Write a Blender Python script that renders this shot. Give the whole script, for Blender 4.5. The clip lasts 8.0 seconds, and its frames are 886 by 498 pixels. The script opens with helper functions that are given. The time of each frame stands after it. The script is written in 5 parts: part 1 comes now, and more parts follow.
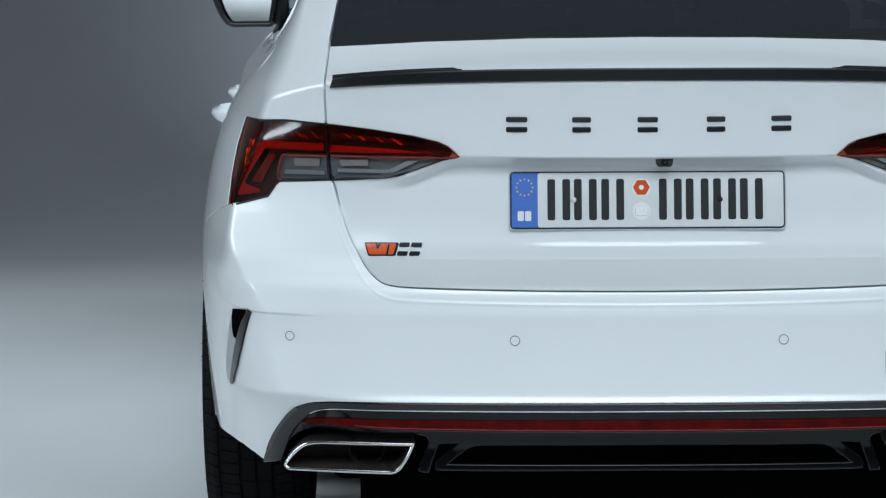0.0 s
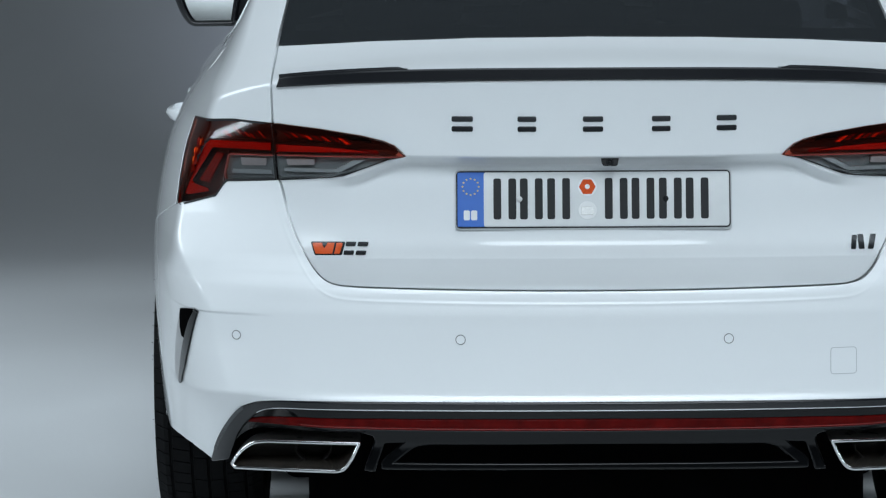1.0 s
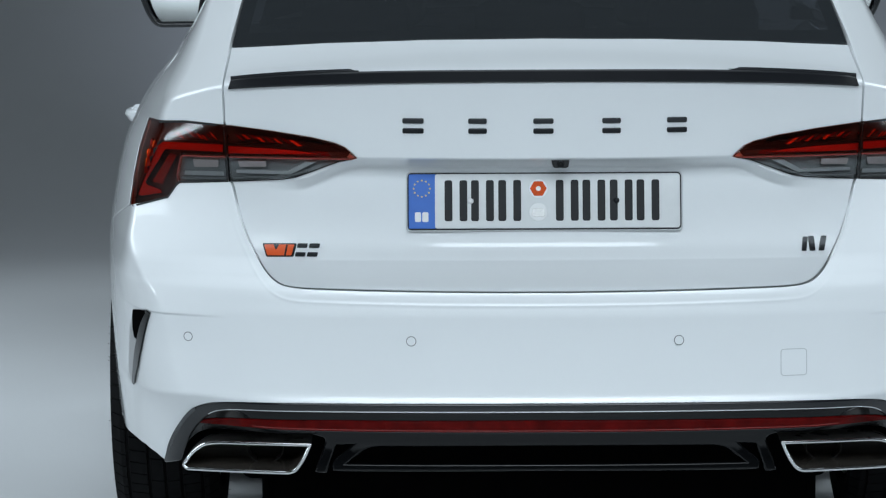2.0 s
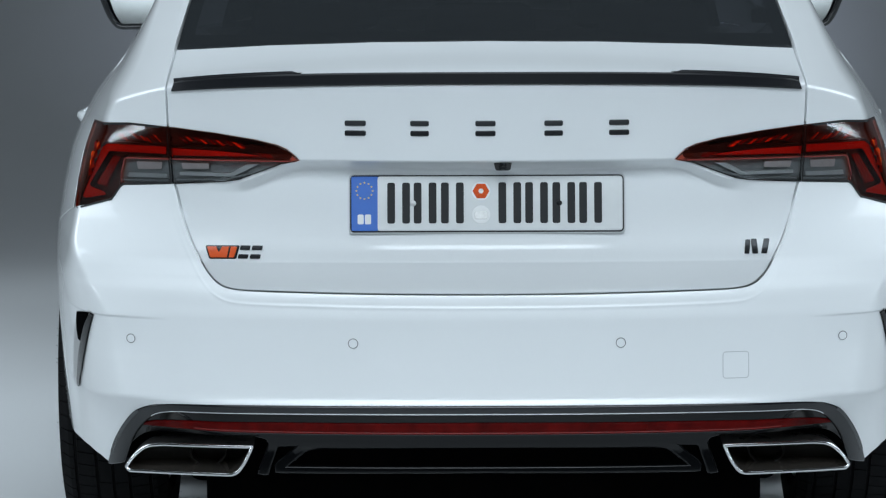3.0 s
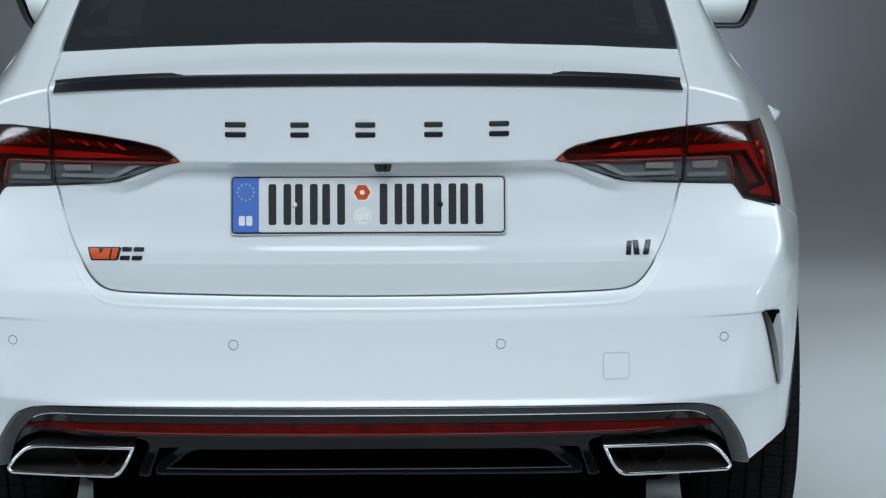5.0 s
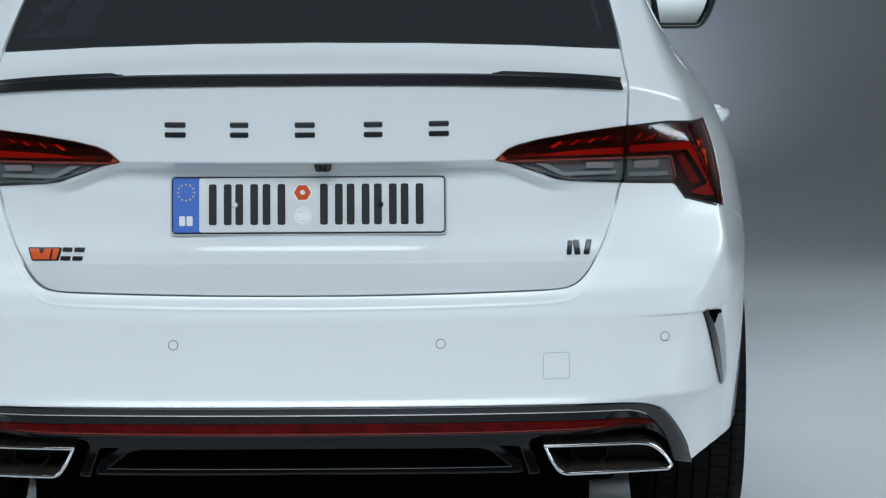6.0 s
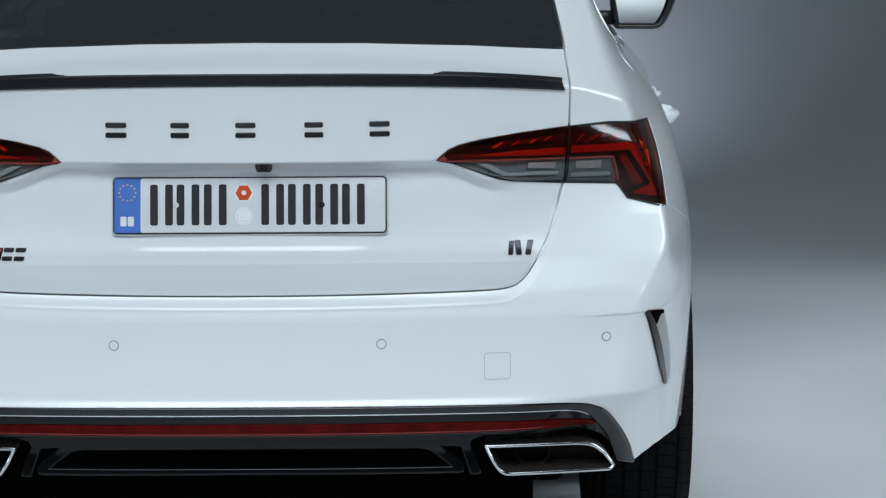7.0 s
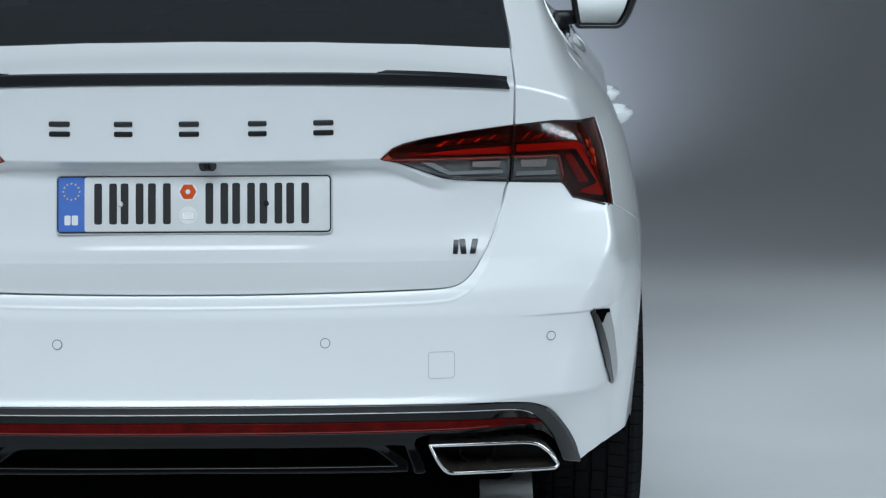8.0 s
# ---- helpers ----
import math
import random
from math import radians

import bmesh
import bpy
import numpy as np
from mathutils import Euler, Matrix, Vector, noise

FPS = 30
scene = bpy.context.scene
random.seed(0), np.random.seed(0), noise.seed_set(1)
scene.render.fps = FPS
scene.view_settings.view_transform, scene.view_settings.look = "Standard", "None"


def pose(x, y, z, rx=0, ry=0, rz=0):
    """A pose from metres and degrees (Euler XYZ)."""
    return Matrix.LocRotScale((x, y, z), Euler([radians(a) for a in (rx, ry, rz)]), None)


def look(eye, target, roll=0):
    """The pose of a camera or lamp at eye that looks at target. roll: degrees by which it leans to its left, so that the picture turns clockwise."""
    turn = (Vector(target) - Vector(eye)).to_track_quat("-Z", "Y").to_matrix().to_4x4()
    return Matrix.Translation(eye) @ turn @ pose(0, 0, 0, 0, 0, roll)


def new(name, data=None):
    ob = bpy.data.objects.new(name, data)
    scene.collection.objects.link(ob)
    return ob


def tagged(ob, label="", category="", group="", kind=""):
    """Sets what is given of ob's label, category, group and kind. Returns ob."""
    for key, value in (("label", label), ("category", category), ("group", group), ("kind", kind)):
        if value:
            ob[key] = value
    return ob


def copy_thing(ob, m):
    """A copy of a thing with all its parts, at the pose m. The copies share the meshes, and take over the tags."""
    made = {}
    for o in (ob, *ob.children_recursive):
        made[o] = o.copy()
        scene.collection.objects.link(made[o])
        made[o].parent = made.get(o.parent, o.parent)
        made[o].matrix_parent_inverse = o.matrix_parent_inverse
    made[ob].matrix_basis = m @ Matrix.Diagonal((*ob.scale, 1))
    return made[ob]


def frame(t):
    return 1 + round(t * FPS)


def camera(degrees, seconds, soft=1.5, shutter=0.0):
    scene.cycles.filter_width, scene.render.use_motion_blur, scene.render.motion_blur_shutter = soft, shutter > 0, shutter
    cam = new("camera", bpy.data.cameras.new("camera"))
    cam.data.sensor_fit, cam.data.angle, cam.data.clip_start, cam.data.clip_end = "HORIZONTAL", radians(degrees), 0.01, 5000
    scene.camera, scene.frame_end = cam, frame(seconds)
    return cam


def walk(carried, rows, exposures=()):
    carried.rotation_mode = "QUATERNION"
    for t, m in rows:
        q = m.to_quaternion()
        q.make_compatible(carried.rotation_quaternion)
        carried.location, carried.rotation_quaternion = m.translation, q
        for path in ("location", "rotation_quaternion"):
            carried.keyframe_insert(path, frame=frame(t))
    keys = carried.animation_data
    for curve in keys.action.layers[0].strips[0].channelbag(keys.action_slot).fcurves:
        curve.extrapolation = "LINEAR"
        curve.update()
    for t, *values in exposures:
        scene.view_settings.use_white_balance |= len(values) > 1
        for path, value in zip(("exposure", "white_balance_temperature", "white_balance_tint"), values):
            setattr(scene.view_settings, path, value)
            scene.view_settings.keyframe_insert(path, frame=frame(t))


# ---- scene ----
cam = camera(14.2, 8.0, 1.25)
PATH = [
    (0, (-0.389, -6.682, 1.515), (-0.389, -4.697, 1.277), -0.3),
    (0.5, (-0.341, -6.693, 1.516), (-0.34, -4.708, 1.278), -0.3),
    (1, (-0.29, -6.691, 1.517), (-0.289, -4.705, 1.278), -0.3),
    (1.5, (-0.25, -6.7, 1.523), (-0.248, -4.714, 1.283), -0.3),
    (3, (-0.091, -6.704, 1.522), (-0.089, -4.718, 1.284), -0.2),
    (3.5, (-0.044, -6.707, 1.524), (-0.04, -4.721, 1.286), -0.2),
    (4, (0.018, -6.707, 1.521), (0.021, -4.721, 1.284), -0.2),
    (4.5, (0.072, -6.71, 1.521), (0.076, -4.724, 1.284), -0.2),
    (6, (0.239, -6.71, 1.517), (0.244, -4.724, 1.281), -0.3),
    (6.5, (0.291, -6.708, 1.513), (0.297, -4.721, 1.278), -0.3),
    (7, (0.351, -6.71, 1.517), (0.356, -4.724, 1.281), -0.3),
    (7.5, (0.401, -6.704, 1.51), (0.407, -4.718, 1.275), -0.3),
    (8, (0.457, -6.704, 1.51), (0.462, -4.717, 1.275), -0.3),
]
walk(cam, [(t, look(eye, target, roll)) for t, eye, target, roll in PATH])

# ---- world, lights ----
world = bpy.data.worlds.new("studio_dark")
scene.world = world
world.use_nodes = True
world.node_tree.nodes["Background"].inputs[0].default_value = (0.002, 0.0021, 0.0023, 1)
world.node_tree.nodes["Background"].inputs[1].default_value = 1.0


def softbox(name, eye, target, wide, deep, watts, colour, spread=180, roll=0):
    """A rectangular area lamp, for studio softboxes and added fills."""
    data = bpy.data.lights.new(name, "AREA")
    data.shape, data.size, data.size_y, data.energy, data.color, data.spread = "RECTANGLE", wide, deep, watts, colour, radians(spread)
    ob = new(name, data)
    ob.matrix_world = look(eye, target, roll)
    return ob


COOL = (0.845, 0.965, 1.055)
softbox("key_softbox", (0, -6.6, 4.85), (0, -0.4, 0.75), 10.0, 4.4, 135.5, COOL, 62)
softbox("top_softbox", (0, -0.7, 5.4), (0, -0.4, 0), 5.0, 2.4, 46, COOL, 120)
softbox("side_softbox", (-4.4, 3.4, 3.3), (-1.6, 2.8, 0.2), 3.0, 5.0, 54, COOL, 80)
softbox("side_softbox", (4.4, 3.4, 3.3), (1.6, 2.8, 0.2), 3.0, 5.0, 54, COOL, 80)
for side in (-1, 1):
    # added unseen fill that lifts the pillars and upper sides
    softbox("corner_fill", (side * 6.6, 1.2, 4.6), (side * 0.8, 0.4, 1.0), 4.0, 3.0, 15, COOL, 60)
    # added unseen fill that brightens the flanks
    softbox("flank_fill", (side * 7.2, -1.0, 2.1), (side * 1.0, -0.4, 1.3), 10.0, 2.6, 7.5 - 1.5 * side, COOL, 100)
    # added small lamp, only for the white streak on the outer lens
    softbox("lens_streak_fill", (side * 6.9, -1.75, 1.18), (side * 0.75, 0.1, 0.93), 1.2, 0.30, 3.6, COOL, 80)
# added lamp hidden behind the car, for the glow on the back wall
softbox("backdrop_glow_fill", (0.2, 6.4, 0.75), (0.16, 8.0, 0.22), 1.0, 0.4, 16, (0.80, 0.91, 1.14), 112)

# ---- materials ----


def material(name, colour, rough=0.5, metal=0.0, coat=0.0, coat_rough=0.03, grain=0.0, grain_size=0.05, bump=0.0, bump_size=0.002, ior=1.5, rough_grain=0.0):
    """A painted, plastic or metal surface with fine variation at two scales."""
    m = bpy.data.materials.new(name)
    m.use_nodes = True
    nodes, links = m.node_tree.nodes, m.node_tree.links
    p = nodes["Principled BSDF"]
    p.inputs["Base Color"].default_value = (*colour, 1)
    p.inputs["Roughness"].default_value = rough
    p.inputs["Metallic"].default_value = metal
    p.inputs["IOR"].default_value = ior
    p.inputs["Coat Weight"].default_value = coat
    p.inputs["Coat Roughness"].default_value = coat_rough
    where = nodes.new("ShaderNodeTexCoord")
    if grain:
        wide = nodes.new("ShaderNodeTexNoise")
        wide.inputs["Scale"].default_value, wide.inputs["Detail"].default_value = 1 / grain_size, 6
        links.new(where.outputs["Object"], wide.inputs["Vector"])
        ramp = nodes.new("ShaderNodeMapRange")
        ramp.inputs["From Min"].default_value, ramp.inputs["From Max"].default_value = 0.3, 0.7
        ramp.inputs["To Min"].default_value, ramp.inputs["To Max"].default_value = 1 - grain, 1 + grain
        links.new(wide.outputs["Fac"], ramp.inputs["Value"])
        mix = nodes.new("ShaderNodeVectorMath")
        mix.operation = "SCALE"
        mix.inputs[0].default_value = colour
        links.new(ramp.outputs["Result"], mix.inputs["Scale"])
        links.new(mix.outputs["Vector"], p.inputs["Base Color"])
        if rough_grain:
            ro = nodes.new("ShaderNodeMapRange")
            ro.inputs["From Min"].default_value, ro.inputs["From Max"].default_value = 0.3, 0.7
            ro.inputs["To Min"].default_value, ro.inputs["To Max"].default_value = rough - rough_grain, rough + rough_grain
            links.new(wide.outputs["Fac"], ro.inputs["Value"])
            links.new(ro.outputs["Result"], p.inputs["Roughness"])
    if bump:
        fine = nodes.new("ShaderNodeTexNoise")
        fine.inputs["Scale"].default_value, fine.inputs["Detail"].default_value = 1 / bump_size, 3
        links.new(where.outputs["Object"], fine.inputs["Vector"])
        b = nodes.new("ShaderNodeBump")
        b.inputs["Strength"].default_value, b.inputs["Distance"].default_value = bump, bump_size
        links.new(fine.outputs["Fac"], b.inputs["Height"])
        links.new(b.outputs["Normal"], p.inputs["Normal"])
    return m


def pane(name, tint, gloss_rough=0.02, ior=1.5, body=0.0, body_colour=(0.0, 0.0, 0.0)):
    """A thin tinted pane: light passes with the tint, the face reflects by Fresnel."""
    m = bpy.data.materials.new(name)
    m.use_nodes = True
    nodes, links = m.node_tree.nodes, m.node_tree.links
    nodes.remove(nodes["Principled BSDF"])
    out = nodes["Material Output"]
    clear = nodes.new("ShaderNodeBsdfTransparent")
    clear.inputs["Color"].default_value = (*tint, 1)
    inner = clear.outputs[0]
    if body:
        dull = nodes.new("ShaderNodeBsdfDiffuse")
        dull.inputs["Color"].default_value = (*body_colour, 1)
        half = nodes.new("ShaderNodeMixShader")
        half.inputs[0].default_value = body
        links.new(clear.outputs[0], half.inputs[1])
        links.new(dull.outputs[0], half.inputs[2])
        inner = half.outputs[0]
    shine = nodes.new("ShaderNodeBsdfGlossy")
    shine.inputs["Roughness"].default_value = gloss_rough
    fres = nodes.new("ShaderNodeFresnel")
    fres.inputs["IOR"].default_value = ior
    mix = nodes.new("ShaderNodeMixShader")
    links.new(fres.outputs[0], mix.inputs[0])
    links.new(inner, mix.inputs[1])
    links.new(shine.outputs[0], mix.inputs[2])
    links.new(mix.outputs[0], out.inputs["Surface"])
    return m


PAINT = material("white_paint", (0.76, 0.785, 0.80), 0.35, coat=1.0, coat_rough=0.03, grain=0.012, grain_size=0.25, bump=0.015, bump_size=0.004)
GLOSS_BLACK = material("gloss_black", (0.003, 0.0033, 0.0038), 0.07, ior=1.37, grain=0.1, grain_size=0.1)
FRAME_BLACK = material("frame_black", (0.010, 0.011, 0.013), 0.10, grain=0.06, grain_size=0.05, ior=1.52)
# this grey paints the shading of the vent's angled wall
VENT_SHADE_GREY = material("vent_fin_shade_grey", (0.27, 0.275, 0.28), 0.3, coat=0.3, grain=0.04, grain_size=0.02)
VENT_BLACK = material("vent_black", (0.005, 0.0053, 0.006), 0.22, ior=1.25, grain=0.1, grain_size=0.02)
# lighter copy of the frame black, as the chamfer catching light
CHAMFER_LIT = material("frame_chamfer_lit_black", (0.05, 0.052, 0.056), 0.2, grain=0.06, grain_size=0.03)
SLEEVE = material("inner_sleeve_steel", (0.36, 0.32, 0.28), 0.16, metal=0.85, grain=0.1, grain_size=0.05, rough_grain=0.06)
SATIN_BLACK = material("satin_black", (0.011, 0.012, 0.0145), 0.28, ior=1.38, grain=0.06, grain_size=0.05, bump=0.05, bump_size=0.001)
DARK = material("dark_plastic", (0.012, 0.012, 0.013), 0.6, grain=0.2, grain_size=0.05, bump=0.2, bump_size=0.002)
# near-black stands in for shade in hollows and under the car; also window print
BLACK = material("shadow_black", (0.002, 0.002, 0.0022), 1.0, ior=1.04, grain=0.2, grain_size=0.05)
SEAM = material("seam_black", (0.01, 0.01, 0.011), 0.7, grain=0.1)
LIT_GAP_GREY = material("lit_gap_grey", (0.55, 0.57, 0.58), 0.5, grain=0.05)
GREY_RING = material("grey_ring", (0.14, 0.15, 0.155), 0.5, grain=0.05)
PALE_RING = material("pale_ring", (0.42, 0.44, 0.45), 0.5, grain=0.05)
CHROME = material("satin_chrome", (0.78, 0.79, 0.80), 0.13, metal=1.0, grain=0.04, grain_size=0.02, bump=0.02, bump_size=0.001, rough_grain=0.03)
DARK_CHROME = material("dark_chrome", (0.05, 0.053, 0.058), 0.18, metal=0.7, coat=0.5, grain=0.05)
STEEL = material("sooty_steel", (0.34, 0.33, 0.32), 0.30, metal=1.0, grain=0.08, grain_size=0.05, rough_grain=0.05)
RED_PLASTIC = material("red_plastic", (0.50, 0.022, 0.008), 0.25, coat=0.4, grain=0.1, grain_size=0.01)
DARK_RED = material("dark_red_plastic", (0.18, 0.008, 0.006), 0.25, coat=0.4, grain=0.15, grain_size=0.01)
ORANGE_RED = material("facet_red", (0.72, 0.065, 0.010), 0.2, metal=0.2, coat=0.5, grain=0.1, grain_size=0.01)
GREY_PLASTIC = material("grey_plastic", (0.52, 0.54, 0.55), 0.4, grain=0.05, grain_size=0.02)
SILVER = material("silver_reflector", (0.62, 0.54, 0.53), 0.3, metal=0.2, grain=0.05, grain_size=0.01)
LAMP_BACK = material("lamp_back", (0.05, 0.032, 0.028), 0.4, grain=0.2, grain_size=0.02)
AMBER = material("amber_facet", (0.85, 0.085, 0.010), 0.25, coat=0.4, grain=0.1, grain_size=0.008)
PINK_EDGE = material("pink_edge", (0.34, 0.06, 0.055), 0.3, grain=0.1, grain_size=0.01)
LAMP_DARK = material("lamp_liner_black", (0.012, 0.006, 0.006), 0.3, grain=0.1, grain_size=0.02)
GUIDE_RED = material("guide_bar_red", (0.36, 0.018, 0.008), 0.25, coat=0.4, grain=0.12, grain_size=0.01)
LAMP_GREY = material("lamp_grey", (0.26, 0.275, 0.28), 0.4, grain=0.1, grain_size=0.02)
RED_LENS = pane("red_lens", (0.97, 0.38, 0.28), 0.085, 1.5)
CLEAR_LENS = pane("smoked_lens", (0.86, 0.88, 0.89), 0.015, 1.5)
REFLECTOR_RED = material("reflector_red", (0.080, 0.0030, 0.0026), 0.16, ior=1.13, grain=0.35, grain_size=0.03, bump=0.05, bump_size=0.004)
STRIP_EDGE = material("strip_edge_red", (0.20, 0.010, 0.008), 0.15, coat=0.4, grain=0.1, grain_size=0.01)
GLASS = pane("tinted_glass", (0.10, 0.11, 0.12), 0.01, 1.5, 0.66, (0.031, 0.0355, 0.039))
RUBBER = material("tyre_rubber", (0.0065, 0.0067, 0.0073), 0.75, ior=1.2, grain=0.15, grain_size=0.03, bump=0.15, bump_size=0.001, rough_grain=0.08)
PLATE_WHITE = material("plate_white", (0.62, 0.64, 0.645), 0.4, coat=0.3, grain=0.02, grain_size=0.02, bump=0.04, bump_size=0.002)
PLATE_BLUE = material("plate_blue", (0.018, 0.125, 0.50), 0.5, grain=0.04, grain_size=0.02)
PLATE_BLACK = material("plate_black", (0.010, 0.011, 0.013), 0.55, ior=1.35, grain=0.05)
STAR_YELLOW = material("star_yellow", (0.75, 0.55, 0.05), 0.5, grain=0.05)
ORANGE = material("orange_enamel", (0.70, 0.085, 0.008), 0.3, coat=0.5, grain=0.04, grain_size=0.02)
SEAL_ORANGE = material("seal_orange", (0.62, 0.075, 0.008), 0.6, ior=1.3, grain=0.25, grain_size=0.002)
SEAL_GREY = material("seal_silver", (0.55, 0.55, 0.54), 0.35, metal=0.3, grain=0.1, grain_size=0.004)
WHITE_PLASTIC = material("white_plastic", (0.75, 0.76, 0.76), 0.4, grain=0.03)
MIRROR = material("mirror_silver", (0.25, 0.265, 0.265), 0.22, metal=1.0)
CLOTH = material("dark_cloth", (0.03, 0.031, 0.034), 0.9, grain=0.2, grain_size=0.02, bump=0.3, bump_size=0.002)
STUDIO_FLOOR = material("studio_floor_paint", (0.50, 0.515, 0.525), 0.42, grain=0.035, grain_size=0.7, bump=0.03, bump_size=0.01, rough_grain=0.06)
STUDIO_DARK = material("studio_dark_paint", (0.10, 0.10, 0.105), 0.8, grain=0.1, grain_size=0.5)
ALLOY = material("alloy", (0.35, 0.36, 0.37), 0.3, metal=0.9, grain=0.05, grain_size=0.03)


# ---- the lines of the body ----


def smooth(a, b, x):
    """A soft step from 0 at a to 1 at b."""
    q = np.clip((np.asarray(x, float) - a) / (b - a), 0, 1)
    return q * q * (3 - 2 * q)


def smax(a, b, r):
    """The larger of two, rounded over r."""
    h = np.maximum(r - np.abs(a - b), 0) / r
    return np.maximum(a, b) + h * h * r * 0.25


def curve(knots):
    """A smooth monotone curve through a few (u, v) knots."""
    u = np.array([k[0] for k in knots], float)
    v = np.array([k[1] for k in knots], float)
    order = np.argsort(u)
    u, v = u[order], v[order]
    h = np.diff(u)
    d = np.diff(v) / h
    m = np.zeros_like(u)
    for i in range(1, len(u) - 1):
        if d[i - 1] * d[i] > 0:
            w1, w2 = 2 * h[i] + h[i - 1], h[i] + 2 * h[i - 1]
            m[i] = (w1 + w2) / (w1 / d[i - 1] + w2 / d[i])
    m[0], m[-1] = d[0], d[-1]

    def f(q):
        q = np.asarray(q, float)
        i = np.clip(np.searchsorted(u, q) - 1, 0, len(u) - 2)
        s = (q - u[i]) / h[i]
        inside = ((1 + 2 * s) * (1 - s) ** 2 * v[i] + s * (1 - s) ** 2 * h[i] * m[i]
                  + s * s * (3 - 2 * s) * v[i + 1] + s * s * (s - 1) * h[i] * m[i + 1])
        return np.where(s < 0, v[i] + (q - u[i]) * m[i], np.where(s > 1, v[i + 1] + (q - u[i + 1]) * m[i + 1], inside))
    return f


# body lines of the car: x to its right, y ahead, z up, y = 0 near its tail
half_width = curve([(0.15, 0.868), (0.30, 0.890), (0.45, 0.901), (0.56, 0.904), (0.65, 0.902), (0.75, 0.891), (0.85, 0.871), (0.92, 0.843),
                    (0.96, 0.821), (1.00, 0.792), (1.04, 0.759), (1.08, 0.733), (1.12, 0.710), (1.16, 0.690), (1.20, 0.674), (1.30, 0.630), (1.38, 0.585), (1.45, 0.51)])
tail_taper = curve([(0.15, 0.20), (0.45, 0.17), (0.58, 0.148), (0.66, 0.125), (0.71, 0.125), (0.76, 0.135), (0.85, 0.15), (0.92, 0.15), (0.955, 0.130), (1.0, 0.110), (1.05, 0.105), (1.45, 0.10)])
corner = curve([(0.15, 0.14), (0.48, 0.14), (0.58, 0.165), (0.62, 0.165), (0.65, 0.15), (0.675, 0.10), (0.70, 0.055), (0.74, 0.03), (0.79, 0.03), (0.86, 0.03), (0.93, 0.035), (0.965, 0.04), (1.0, 0.06), (1.04, 0.10), (1.10, 0.13), (1.45, 0.13)])
fastback = curve([(0.9, -0.9), (1.035, -0.055), (1.06, 0.045), (1.085, 0.175), (1.13, 0.345), (1.20, 0.55), (1.28, 0.80), (1.36, 1.10), (1.42, 1.44), (1.445, 1.78), (1.457, 2.1)])
gate_top = curve([(0.80, -0.016), (0.886, -0.0225), (0.95, -0.024), (1.00, -0.03), (1.06, -0.040), (1.1, -0.046)])
gate_low = curve([(0.58, 0.0188), (0.632, 0.0224), (0.684, 0.0258), (0.689, 0.0260), (0.693, 0.0266), (0.712, 0.0290), (0.74, 0.034), (0.80, 0.043), (0.87, 0.052), (0.95, 0.060)])
bumper_line = curve([(0.15, -0.03), (0.25, -0.060), (0.385, -0.080), (0.422, -0.0884), (0.4295, -0.0886), (0.437, -0.0859), (0.444, -0.0840), (0.456, -0.0820), (0.49, -0.0780), (0.52, -0.0748), (0.57, -0.0715),
                     (0.590, -0.0711), (0.613, -0.0680), (0.638, -0.0636), (0.665, -0.0460), (0.70, -0.0240), (0.76, -0.018), (0.85, -0.016)])
gap_x = curve([(0.600, 0.300), (0.6265, 0.400), (0.630, 0.486), (0.641, 0.513), (0.665, 0.537), (0.693, 0.556), (0.729, 0.575), (0.766, 0.587), (0.836, 0.6035), (0.940, 0.612), (1.014, 0.614), (1.080, 0.6110), (1.149, 0.601), (1.194, 0.592), (1.40, 0.52)])
bumper_plain = curve([(0.38, -0.0830), (0.44, -0.0805), (0.50, -0.0765), (0.575, -0.0735), (0.590, -0.0720), (0.602, -0.0697), (0.640, -0.0612), (0.655, -0.0550), (0.70, -0.0380), (0.74, -0.026), (0.775, -0.0175), (0.85, -0.016)])
edge_x = curve([(0.6422, 0.4600), (0.6437, 0.4788), (0.6487, 0.5007), (0.6583, 0.5174), (0.6758, 0.5344), (0.6925, 0.5460), (0.7057, 0.5540), (0.7301, 0.5667), (0.7587, 0.5784), (0.7949, 0.5891), (0.8264, 0.5973), (0.836, 0.6010), (0.90, 0.609)])
gate_x = curve([(0.6340, 0.4600), (0.6360, 0.4841), (0.6417, 0.5055), (0.6523, 0.5212), (0.6713, 0.5372), (0.6895, 0.5478), (0.7032, 0.5554), (0.7280, 0.5678), (0.7567, 0.5795), (0.7936, 0.5898), (0.8261, 0.5972), (0.8367, 0.6012)])


def edge_low(x):
    """The height of the bumper's upper edge below the tailgate."""
    return 0.6364 + 0.025 * np.asarray(x, float) ** 2


GAP_Z = np.concatenate([edge_low(np.linspace(0.25, 0.440, 80)), 0.6428 + 0.2172 * np.linspace(0, 1, 4000) ** 2])
GAP_X = np.concatenate([np.linspace(0.25, 0.440, 80), edge_x(GAP_Z[80:])])
GAP_S = np.concatenate([[0], np.cumsum(np.hypot(np.diff(GAP_X), np.diff(GAP_Z)))])
GAP_P = np.stack([np.interp(np.linspace(0, GAP_S[-1], 260), GAP_S, GAP_X), np.interp(np.linspace(0, GAP_S[-1], 260), GAP_S, GAP_Z)], 1)
for _ in range(40):
    GAP_P[1:-1] = 0.25 * GAP_P[:-2] + 0.5 * GAP_P[1:-1] + 0.25 * GAP_P[2:]


